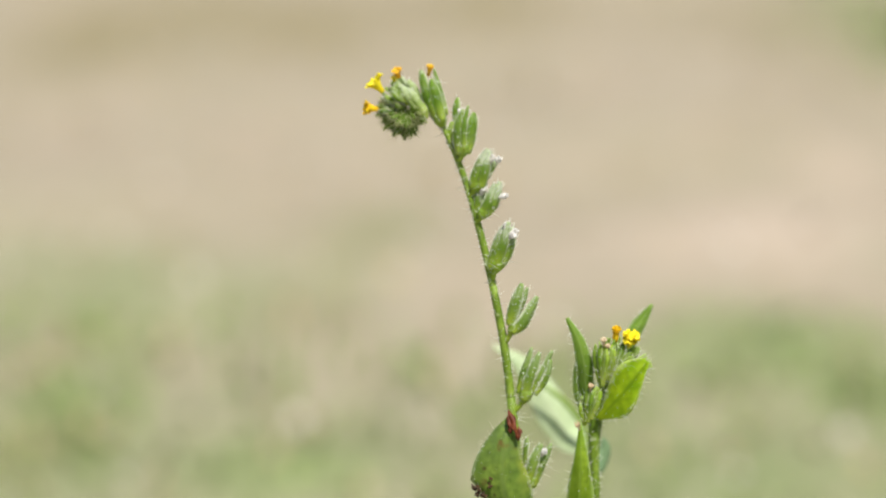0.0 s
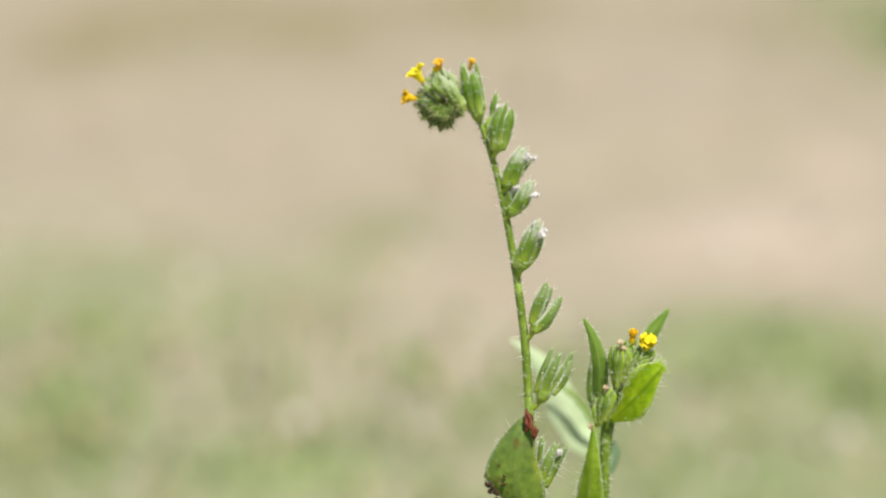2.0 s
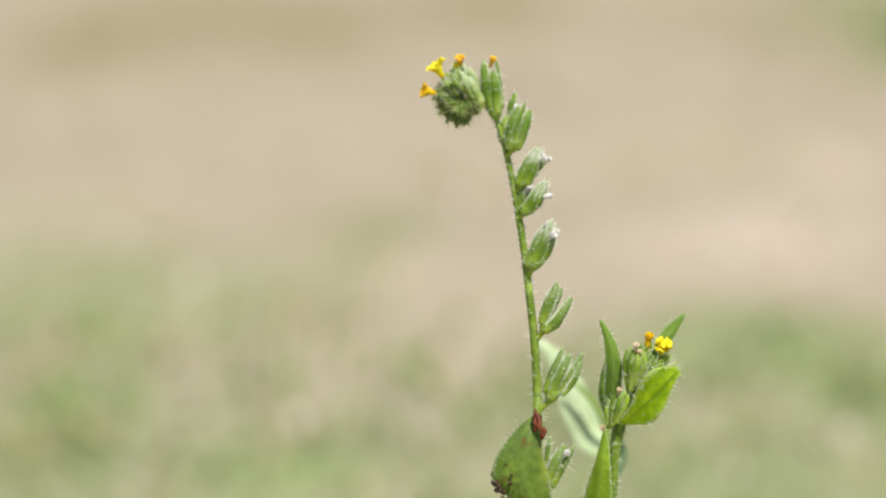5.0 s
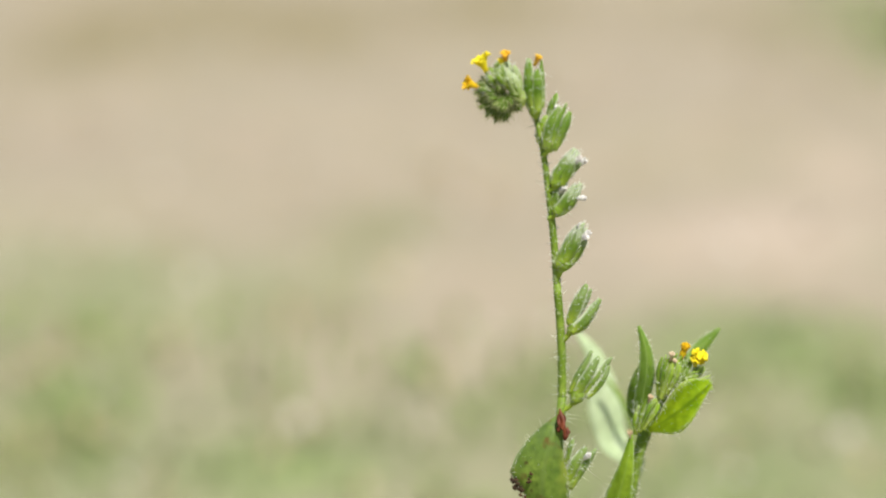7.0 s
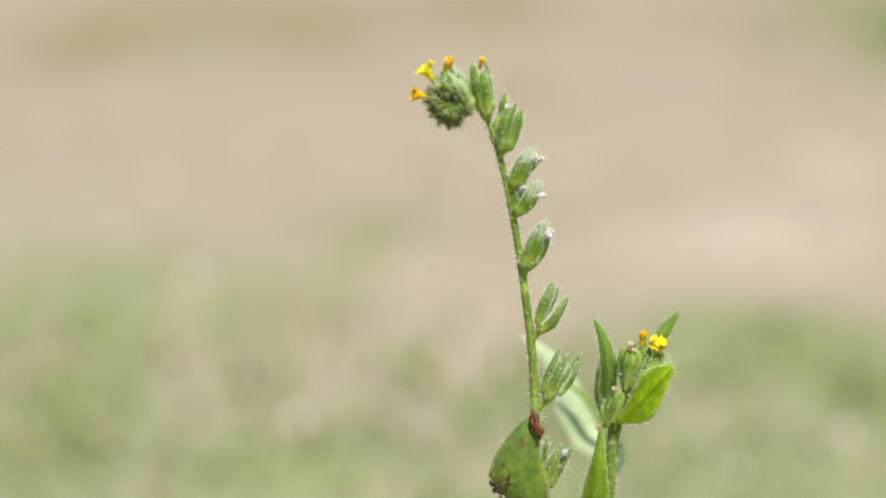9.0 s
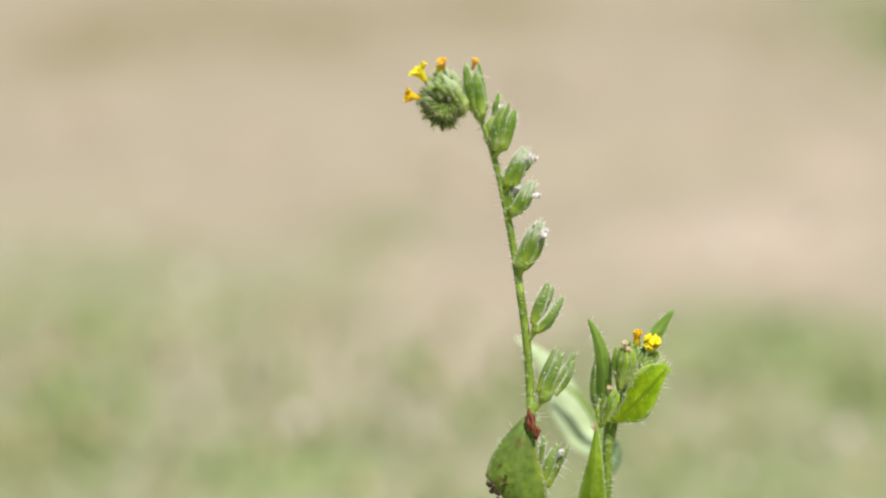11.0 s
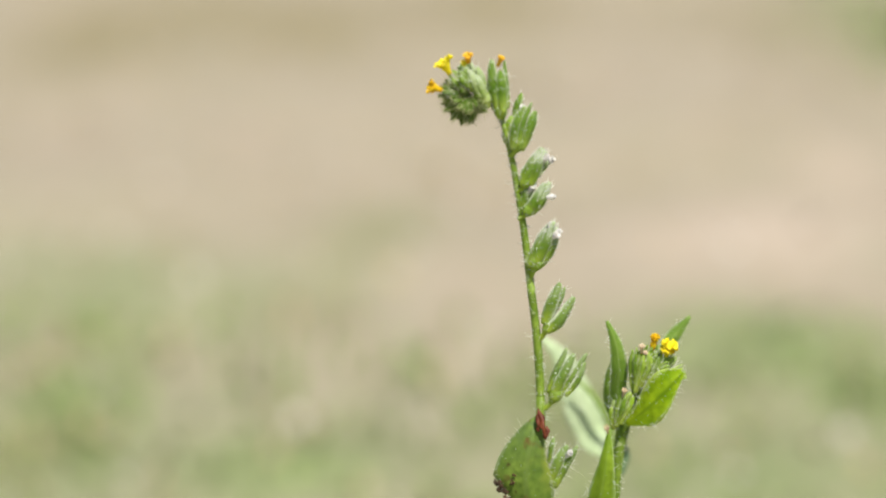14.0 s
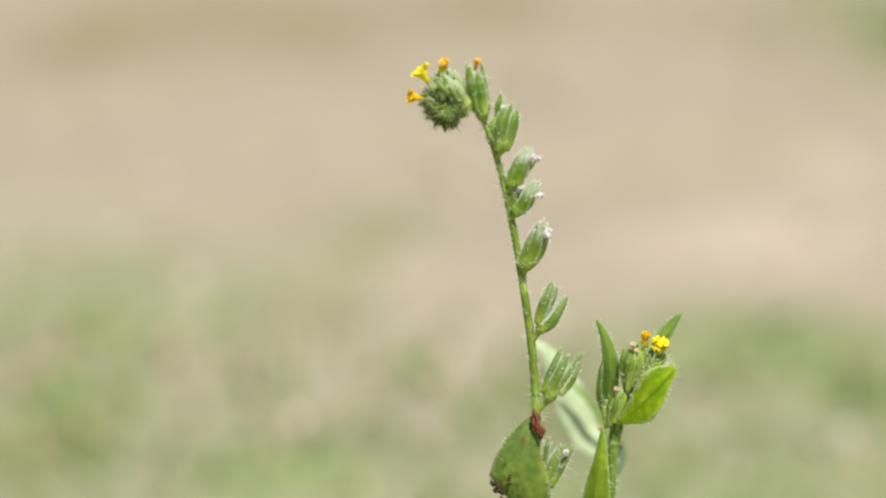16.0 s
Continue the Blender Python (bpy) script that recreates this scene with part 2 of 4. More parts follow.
# ---- parts of the plant ----
def calyx(parent, origin, base, tips, rng, fat=0.95, hairs=60, skin=SEPAL, name="calyx", label="", stalk=None, down=HAIR, studs=0, silver=0.8, blunt=0.42, swell=1.0, joined=0.42, coat=0):
    """A five-cut bristly calyx: a swollen cup at base, and a lance-shaped sepal to each of the tips."""
    bm = mesh()
    base = vec(base)
    tips = [vec(t) for t in tips]
    mean = sum(tips, Vector()) / len(tips)
    axis = (mean - base).normalized()
    reach = (mean - base).length
    faces = []
    for i, tip in enumerate(tips):
        away = tip - base
        away = away - away.dot(axis) * axis + Vector((0, rng.uniform(-0.5, 0.5) * MM, 0))
        out = (away.normalized() if away.length > 0.3 * MM else Vector((0.2, -1, 0.1)).normalized())
        belly = base + (tip - base) * 0.35 + out * 0.5 * swell * MM
        upper = base + (tip - base) * 0.72 + out * 0.55 * swell ** 0.6 * MM
        line = smooth_line([base + out * 0.15 * swell ** 2 * MM, belly, upper, tip], 4)
        facing = (out * 0.8 + Vector((0, -0.75, 0.25))).normalized()
        w = fat * rng.uniform(0.85, 1.08)
        widths = [w * 0.6, w * 0.95, w, w * 0.95, w * 0.95, w * (0.64 + blunt / 2), w * blunt]
        faces += blade(bm, line, widths, widths, facing, 0.5 * MM, 0.7, 0.12, 4, 0, rng)
    cup = smooth_line([base - axis * 0.5 * MM, base + axis * reach * 0.12, base + axis * reach * 0.7 * joined, base + axis * reach * joined], 3)
    faces += tube(bm, cup, [v * MM for v in ease([0.45, fat * 0.95 * swell ** 0.6, fat * swell ** 0.6, 0.4], len(cup))], 9, 0, 0.08, (0.12, 0.5))
    if stalk:
        st = smooth_line([vec(stalk), (vec(stalk) + base) / 2 + Vector((0, 0, -0.2 * MM)), base], 3)
        faces += tube(bm, st, [0.42 * MM] * len(st), 7, 0, 0, (0.3, 0.15))
    for fc in faces:
        fc.normal_update()
    bristles(bm, faces, hairs * 2, 1.1, rng, 1, axis * 2.0, 0.5, 0.030, 1.4)
    if studs:
        stipples(bm, [fc for fc in faces if fc.normal.y < 0.2], studs, rng, 1)
    else:
        bristles(bm, faces, int(hairs * 1.5), 0.3, rng, 1, axis * 0.3, 0.4, 0.055, 1.9)
    bristles(bm, faces, hairs // 2, 1.9, rng, 1, axis * 0.6, 0.5, 0.042, 1.5)
    if coat:
        bristles(bm, faces, coat, 2.2, rng, 1, axis * 0.9, 0.6, 0.048, 1.3)
    along_of = bm.verts.layers.float["along"]
    ends = [fc for fc in faces if fc.verts[0][along_of] > 0.62 and fc.calc_area() > 1e-9]
    bristles(bm, ends, int(hairs * silver), 0.9, rng, 1, axis * 1.2, 0.7, 0.040, 1.3)
    return part(name, bm, [skin, down], parent, label, origin)


def pod(parent, origin, foot, sepals, rng, skin, name="calyx", stalk=None, cup=1.0, hairs=40, studs=0, silk=0, beard=0):
    """A fruiting calyx: thick lance-shaped sepals, each from its root over its middle to its tip with a half width, that part from a small cup."""
    bm = mesh()
    faces, ends = [], []
    foot = vec(foot)
    reach = sum((vec(t) - foot for _, _, t, _ in sepals), Vector()) / len(sepals)
    axis = reach.normalized()
    along_of = bm.verts.layers.float["along"]
    for root, mid, tip, half in sepals:
        line = smooth_line([vec(root), vec(mid), vec(tip)], 7)
        out = vec(mid) - foot
        out = (out - out.dot(axis) * axis) / MM
        facing = (Vector((0, -1, 0.15)) + out * 0.22).normalized()
        w = [half * f for f in (0.62, 0.95, 1.05, 1.0, 0.9, 0.7, 0.3)]
        faces += blade(bm, line, w, w, facing, half * 0.9 * MM, 0.45, 0.10, 5, 0, rng)
    mouth = foot + reach * 0.30
    line = smooth_line([foot - axis * 0.2 * MM, foot + reach * 0.08, foot + reach * 0.2, mouth], 4)
    faces += tube(bm, line, [v * cup * MM for v in ease([0.4, 0.8, 0.85, 0.3], len(line))], 12, 0, 0.03, (0.16, 0.42))
    if stalk:
        st = smooth_line([vec(stalk), (vec(stalk) + foot) / 2 + Vector((0, 0, -0.1 * MM)), foot + axis * 0.2 * MM], 3)
        faces += tube(bm, st, [0.45 * MM] * len(st), 9, 0, 0, (0.2, 0.1))
    for fc in faces:
        fc.normal_update()
    edge_of = bm.verts.layers.float["edge"]
    rims = [fc for fc in faces if min(v[edge_of] for v in fc.verts) > 0.75]
    bristles(bm, rims, hairs * 2, 0.9, rng, 1, axis * 1.6, 0.5, 0.036, 1.4)
    bristles(bm, faces, hairs, 1.2, rng, 1, axis * 0.9, 0.5, 0.028, 1.4)
    if studs:
        stipples(bm, [fc for fc in faces if fc.normal.y < 0.2], studs, rng, 1)
    if silk:
        ends = [fc for fc in faces if fc.verts[0][along_of] > 0.5 and fc.calc_area() > 1e-9]
        bristles(bm, ends, silk, 1.1, rng, 1, axis * 2.5, 0.5, 0.045, 1.2)
    if beard:
        bristles(bm, faces, beard, 2.6, rng, 1, (1.1, -0.3, -0.3), 0.25, 0.045, 1.3)
    return part(name, bm, [skin, HAIR], parent, "", origin)


def corolla(parent, origin, base, way, rng, material, length=2.4, mouth=1.5, open_=1.0, name="corolla", label="", ruffle=0.22):
    """A small funnel flower: a tube that widens into five ruffled lobes."""
    bm = mesh()
    base, way = vec(base), Vector(way).normalized()
    s = way.orthogonal().normalized()
    o = way.cross(s)
    rings, sides = [], 30
    prof = [(0.0, 0.45), (0.35, 0.5), (0.6, 0.62), (0.8, 0.85), (0.92, 1.15), (1.0, 1.45)]
    turn = rng.uniform(0, 6)
    for depth in (1, 0):
        for h, r in (prof if depth else prof[::-1]):
            ring = []
            for k in range(sides):
                a = 2 * math.pi * k / sides
                lobe = abs(math.cos(2.5 * (a + turn)))
                flare = max(0.0, (h - 0.7) / 0.3)
                rad = r * (mouth / 1.45) * (1 + flare * open_ * (0.55 * lobe - 0.38)) * (1 if depth else 0.86)
                lift = h * length + flare * (0.5 * lobe - 0.2) * (1.4 - open_) + flare * (ruffle * math.sin(5 * a + turn) + 0.6 * ruffle * math.sin(8 * a + 2 * turn) + 0.5 * ruffle * math.sin(2 * a + turn))
                if not depth:
                    lift += 0.08
                ring.append(bm.verts.new(base + way * lift * MM + (s * math.cos(a) + o * math.sin(a)) * rad * MM))
            rings.append(ring)
    for a, b in zip(rings, rings[1:]):
        for k in range(sides):
            bm.faces.new((a[k], a[(k + 1) % sides], b[(k + 1) % sides], b[k]))
    bm.faces.new(rings[0][::-1])
    bm.faces.new(rings[-1])
    return part(name, bm, material, parent, label, origin)


def trumpet(parent, origin, base, way, rng, material, length=2.2, mouth=0.95, lobe=1.2, curl=0.8, name="corolla", label="", foot=0.42):
    """A trumpet flower: a tube that widens to its mouth, and five rounded lobes that curl outward from it."""
    bm = mesh()
    base, way = vec(base), Vector(way).normalized()
    s = way.orthogonal().normalized()
    o = way.cross(s)
    line = [base + way * length * f * MM for f in (0, 0.25, 0.5, 0.7, 0.85, 1.0)]
    tube(bm, line, [v * MM for v in (foot, foot * 1.05, foot * 1.25, foot * 0.5 + mouth * 0.5, mouth * 0.8, mouth * 0.96)], 15)
    turn = rng.uniform(0, 6)
    for k in range(5):
        a = turn + k * 1.2566 + rng.uniform(-0.15, 0.15)
        out = s * math.cos(a) + o * math.sin(a)
        c = curl * rng.uniform(0.7, 1.25)
        p0 = base + (way * length * 0.9 + out * mouth * 0.78) * MM
        p1 = p0 + (way * lobe * 0.45 + out * lobe * 0.25 * c) * MM
        p2 = p1 + (way * lobe * (0.45 - 0.4 * c) + out * lobe * 0.5 * c) * MM
        w = lobe * rng.uniform(0.42, 0.55)
        half = [w * 0.8, w * 1.05, w * 1.1, w * 0.95, w * 0.45]
        blade(bm, smooth_line([p0, p1, p2], 4), half, half, out - way * 0.3, 0.14 * MM, rng.uniform(-0.1, 0.5), 0.35, 4, 0, rng)
    return part(name, bm, material, parent, label, origin)


def crumpled(parent, origin, centre, way, rng, material, size=1.4, name="corolla", label=""):
    """An open corolla whose lobes are rumpled into a small ball."""
    bm = mesh()
    c, way = vec(centre), Vector(way).normalized()
    s = way.orthogonal().normalized()
    o = way.cross(s)
    tube(bm, smooth_line([c - way * 1.6 * MM, c - way * 0.6 * MM, c], 3), [v * MM for v in ease([0.4, 0.45, 0.6], 7)], 10)
    for k in range(17):
        a = k * 2.4 + rng.uniform(-0.3, 0.3)
        out = s * math.cos(a) + o * math.sin(a)
        rise = rng.uniform(0.15, 1.5)
        mid = c + (out * 0.55 + way * rise * 0.6) * size * MM
        end = c + (out * rng.uniform(0.7, 1.0) + way * rise * rng.uniform(0.5, 1.0)) * size * MM
        w = size * rng.uniform(0.3, 0.45)
        blade(bm, smooth_line([c, mid, end], 4), [w * 0.4, w, w * 1.1, w * 0.5], [w * 0.4, w, w * 1.1, w * 0.5], way - out * 0.8, 0.12 * MM, rng.uniform(-0.7, 0.9), 0.6, 3, 0, rng)
    return part(name, bm, material, parent, label, origin)


def bud(parent, origin, base, tip, rng, fat=1.0, hairs=26, skin=BUD, down=HAIR):
    """A closed bud in its narrow, bristly calyx."""
    bm = mesh()
    a, b = vec(base), vec(tip)
    line = smooth_line([a, a + (b - a) * 0.4 + Vector((rng.uniform(-0.2, 0.2) * MM, 0, 0)), b], 5)
    faces = tube(bm, line, [v * fat * MM for v in ease([0.35, 0.6, 0.7, 0.65, 0.45, 0.12], len(line))], 10, 0, 0.16)
    d = (b - a).normalized()
    s = d.orthogonal().normalized()
    for k in range(4):
        ang = k * 1.57 + rng.uniform(0, 1)
        off = (s * math.cos(ang) + d.cross(s) * math.sin(ang)) * 0.5 * fat * MM
        ln = smooth_line([a + off * 0.8 + (b - a) * 0.2, a + (b - a) * 0.65 + off * 1.3, b + off * rng.uniform(0.7, 1.5) + d * rng.uniform(0.2, 0.7) * MM], 4)
        w = 0.42 * fat
        faces += blade(bm, ln, [w, w * 1.1, w * 0.3], [w, w * 1.1, w * 0.3], off.normalized(), 0.3 * MM, 0.5, 0, 3)
    bristles(bm, faces, int(hairs * 1.5), 2.1, rng, 1, d * 1.3, 0.6, 0.040, 1.2)
    return part("bud", bm, [skin, down], parent, "", origin)


def leaf(parent, origin, points, left, right, facing, rng, material=LEAF, cup=0.3, wave=0.2, hairs=120, hair_length=1.3, label="", steps=6, thick=0.35):
    bm = mesh()
    line = smooth_line([vec(p) for p in points], steps)
    faces = blade(bm, line, left, right, facing, thick * MM, cup, wave, 6, 0, rng)
    for fc in faces:
        fc.normal_update()
    edge_of = bm.verts.layers.float["edge"]
    rim = [fc for fc in faces if min(v[edge_of] for v in fc.verts) > 0.8]
    if hairs:
        bristles(bm, rim, hairs, hair_length, rng, 1, (0, -0.2, 0.1), 0.6, 0.032, 1.4)
        bristles(bm, faces, hairs // 2, hair_length * 0.45, rng, 1, (0, -0.3, 0.2), 0.4, 0.022, 1.0)
    return part("leaf", bm, [material, HAIR], parent, label, origin)


# ---- ground ----
def ground_material():
    m = bpy.data.materials.new("dusty_ground")
    m.use_nodes = True
    nt = m.node_tree
    p = nt.nodes["Principled BSDF"]
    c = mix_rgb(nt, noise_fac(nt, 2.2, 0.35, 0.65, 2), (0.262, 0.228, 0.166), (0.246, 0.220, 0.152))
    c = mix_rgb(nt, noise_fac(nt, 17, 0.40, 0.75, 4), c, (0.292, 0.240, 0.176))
    c = mix_rgb(nt, spread_of(nt, "dust_and_glints", 0, 1), c, (0.385, 0.315, 0.246))
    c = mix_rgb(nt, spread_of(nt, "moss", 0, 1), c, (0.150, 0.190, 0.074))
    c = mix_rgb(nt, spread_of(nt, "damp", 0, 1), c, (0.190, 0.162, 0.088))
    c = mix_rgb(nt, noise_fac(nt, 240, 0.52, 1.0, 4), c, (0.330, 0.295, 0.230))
    nt.links.new(c, p.inputs["Base Color"])
    p.inputs["Roughness"].default_value = 0.95
    p.inputs["Specular IOR Level"].default_value = 0.15
    b = nt.nodes.new("ShaderNodeBump")
    b.inputs["Strength"].default_value, b.inputs["Distance"].default_value = 0.35, 0.004
    nt.links.new(noise_fac(nt, 160, 0.2, 0.8, 6), b.inputs["Height"])
    nt.links.new(b.outputs["Normal"], p.inputs["Normal"])
    return m


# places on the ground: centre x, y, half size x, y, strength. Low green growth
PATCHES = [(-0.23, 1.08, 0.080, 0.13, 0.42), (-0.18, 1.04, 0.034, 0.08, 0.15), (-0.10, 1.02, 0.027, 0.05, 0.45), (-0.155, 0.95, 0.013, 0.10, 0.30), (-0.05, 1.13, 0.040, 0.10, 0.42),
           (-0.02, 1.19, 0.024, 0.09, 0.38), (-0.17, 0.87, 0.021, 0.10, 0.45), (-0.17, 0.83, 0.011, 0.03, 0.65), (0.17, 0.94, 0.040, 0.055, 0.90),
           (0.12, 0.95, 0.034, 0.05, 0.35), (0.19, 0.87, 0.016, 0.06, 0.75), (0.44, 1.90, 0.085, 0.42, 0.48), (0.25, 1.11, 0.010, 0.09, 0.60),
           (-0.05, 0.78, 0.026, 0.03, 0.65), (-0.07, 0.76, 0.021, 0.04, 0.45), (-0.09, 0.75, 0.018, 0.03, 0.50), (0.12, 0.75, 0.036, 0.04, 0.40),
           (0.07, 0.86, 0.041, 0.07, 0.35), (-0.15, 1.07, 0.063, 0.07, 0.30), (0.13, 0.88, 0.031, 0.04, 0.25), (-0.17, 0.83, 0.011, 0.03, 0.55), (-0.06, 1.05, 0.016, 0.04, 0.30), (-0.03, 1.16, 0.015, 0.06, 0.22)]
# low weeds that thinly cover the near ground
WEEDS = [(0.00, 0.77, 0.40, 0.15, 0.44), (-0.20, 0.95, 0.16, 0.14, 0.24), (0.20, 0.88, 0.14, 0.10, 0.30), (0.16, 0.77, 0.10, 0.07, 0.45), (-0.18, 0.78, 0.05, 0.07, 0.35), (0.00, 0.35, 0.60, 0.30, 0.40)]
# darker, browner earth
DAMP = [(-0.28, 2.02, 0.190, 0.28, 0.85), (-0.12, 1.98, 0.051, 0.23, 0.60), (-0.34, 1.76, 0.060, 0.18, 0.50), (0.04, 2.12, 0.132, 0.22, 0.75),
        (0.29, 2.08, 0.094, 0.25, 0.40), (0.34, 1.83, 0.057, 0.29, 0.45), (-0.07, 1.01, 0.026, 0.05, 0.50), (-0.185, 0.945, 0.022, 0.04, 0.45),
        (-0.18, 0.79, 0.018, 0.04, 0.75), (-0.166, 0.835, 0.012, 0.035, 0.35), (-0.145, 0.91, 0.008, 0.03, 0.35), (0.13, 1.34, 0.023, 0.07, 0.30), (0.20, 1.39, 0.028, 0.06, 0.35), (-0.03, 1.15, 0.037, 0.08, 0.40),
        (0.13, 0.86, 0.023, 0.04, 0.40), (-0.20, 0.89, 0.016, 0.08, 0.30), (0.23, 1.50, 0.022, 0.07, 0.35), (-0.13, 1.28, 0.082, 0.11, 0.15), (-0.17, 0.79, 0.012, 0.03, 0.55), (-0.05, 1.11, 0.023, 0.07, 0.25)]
# pale pinkish dust; the small near spots paint blurred discs of bright glints
DUST_AND_GLINTS = [(0.20, 1.17, 0.069, 0.10, 0.75), (0.13, 1.61, 0.042, 0.15, 0.35), (0.28, 1.31, 0.034, 0.10, 0.50), (0.12, 1.15, 0.054, 0.08, 0.35),
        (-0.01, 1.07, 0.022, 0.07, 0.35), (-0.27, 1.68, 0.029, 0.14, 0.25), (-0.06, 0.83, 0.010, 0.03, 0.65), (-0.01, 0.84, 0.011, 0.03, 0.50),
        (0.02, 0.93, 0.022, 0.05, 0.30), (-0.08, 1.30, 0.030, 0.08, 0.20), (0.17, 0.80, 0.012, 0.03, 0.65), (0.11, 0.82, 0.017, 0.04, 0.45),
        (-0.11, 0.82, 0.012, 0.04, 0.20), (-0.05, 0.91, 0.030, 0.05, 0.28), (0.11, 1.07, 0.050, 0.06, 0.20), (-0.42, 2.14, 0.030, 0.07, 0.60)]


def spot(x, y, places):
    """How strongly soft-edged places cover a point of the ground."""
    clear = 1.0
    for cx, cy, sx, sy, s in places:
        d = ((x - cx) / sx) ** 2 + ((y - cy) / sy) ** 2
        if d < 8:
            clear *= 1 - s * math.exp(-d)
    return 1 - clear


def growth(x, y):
    g = spot(x, y, PATCHES + WEEDS) * (1 - 0.8 * spot(x, y, DUST_AND_GLINTS))
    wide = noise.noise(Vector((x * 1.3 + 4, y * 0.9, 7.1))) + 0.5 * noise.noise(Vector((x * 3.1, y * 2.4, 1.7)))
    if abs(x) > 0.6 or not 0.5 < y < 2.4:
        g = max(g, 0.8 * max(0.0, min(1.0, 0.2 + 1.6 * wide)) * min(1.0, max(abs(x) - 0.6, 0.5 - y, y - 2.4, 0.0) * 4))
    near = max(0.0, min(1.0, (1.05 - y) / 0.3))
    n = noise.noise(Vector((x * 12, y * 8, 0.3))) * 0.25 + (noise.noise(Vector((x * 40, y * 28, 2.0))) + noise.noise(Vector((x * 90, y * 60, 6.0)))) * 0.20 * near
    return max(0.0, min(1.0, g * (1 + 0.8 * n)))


def build_ground():
    far = (6, 8, 12, 20, 60, 200, 800)
    xs = sorted({*np.round(np.linspace(-1.2, 1.2, 121), 4), *[s * round(1.2 + 0.1 * k, 2) for k in range(1, 39) for s in (-1, 1)], *[s * v for v in far for s in (-1, 1)]})
    ys = sorted({*np.round(np.linspace(-0.2, 3.2, 171), 4), *np.round(np.arange(-4, -0.2, 0.1), 2), *np.round(np.arange(3.3, 8, 0.1), 2), *[-v for v in far], *[v + 6 for v in far]})
    bm = bmesh.new()
    lay = bm.verts.layers.float.new("moss")
    wet = bm.verts.layers.float.new("damp")
    dust_and_glints = bm.verts.layers.float.new("dust_and_glints")
    grid = []
    for y in ys:
        row = []
        for x in xs:
            near = max(0.0, min(1.0, (0.10 - math.hypot(x - 0.015, y - 0.3415) + 0.05) / 0.1))
            z = (0.012 * noise.noise(Vector((x * 5, y * 5, 0))) + 0.004 * noise.noise(Vector((x * 23, y * 23, 4)))) * (1 - near)
            v = bm.verts.new((x, y, z))
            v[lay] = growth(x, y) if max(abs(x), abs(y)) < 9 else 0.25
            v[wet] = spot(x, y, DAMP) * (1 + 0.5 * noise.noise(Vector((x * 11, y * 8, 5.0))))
            v[dust_and_glints] = min(1.0, spot(x, y, DUST_AND_GLINTS) * (1 + 0.2 * noise.noise(Vector((x * 17, y * 11, 9.0)))) + (max(0.0, noise.noise(Vector((x * 55, y * 40, 3.0))) - 0.12) * 0.9 if y < 1.05 else 0.0))
            row.append(v)
        grid.append(row)
    for a, b in zip(grid, grid[1:]):
        for i in range(len(xs) - 1):
            bm.faces.new((a[i], a[i + 1], b[i + 1], b[i]))
    return tagged(part("ground", bm, ground_material(), None), "dry pinkish-beige earth with low green growth in patches", "ground", kind="structure")


def build_pebbles(count, seed):
    """Small pale stones lying on the earth."""
    rng = random.Random(seed)
    verts, faces = [], []
    # bigger stones added to stand in for glints that blur into bright discs
    glint_stones = [(-0.064, 0.83, 0.0038), (-0.006, 0.84, 0.0036), (0.171, 0.80, 0.0036), (0.118, 0.755, 0.003)]
    for k in range(count):
        x, y = rng.uniform(-0.6, 0.7), rng.uniform(0.55, 2.2)
        r = rng.uniform(0.0016, 0.0042) * (0.55 if y < 0.9 else 1.0)
        if k < len(glint_stones):
            x, y, r = glint_stones[k]
        elif rng.random() < (y - 0.55) * 0.5:
            continue
        z = 0.012 * noise.noise(Vector((x * 5, y * 5, 0))) + 0.004 * noise.noise(Vector((x * 23, y * 23, 4)))
        b = len(verts)
        for lat in (-0.9, -0.2, 0.6):
            for k in range(6):
                a = k * math.pi / 3 + lat
                q = math.cos(lat) * r * rng.uniform(0.8, 1.2)
                verts.append((x + q * math.cos(a), y + q * math.sin(a), z + r * 0.5 + math.sin(lat) * r * 0.7))
        verts.append((x, y, z + r * 1.15))
        for ring in (0, 6):
            faces += [(b + ring + k, b + ring + (k + 1) % 6, b + ring + 6 + (k + 1) % 6, b + ring + 6 + k) for k in range(6)]
        faces += [(b + 12 + k, b + 12 + (k + 1) % 6, b + 18) for k in range(6)]
    me = bpy.data.meshes.new("pebbles")
    me.from_pydata(verts, [], faces)
    me.materials.append(STONE)
    return tagged(new("pebbles", me), "small pale pinkish stones scattered on the earth", "pebbles", kind="stuff")


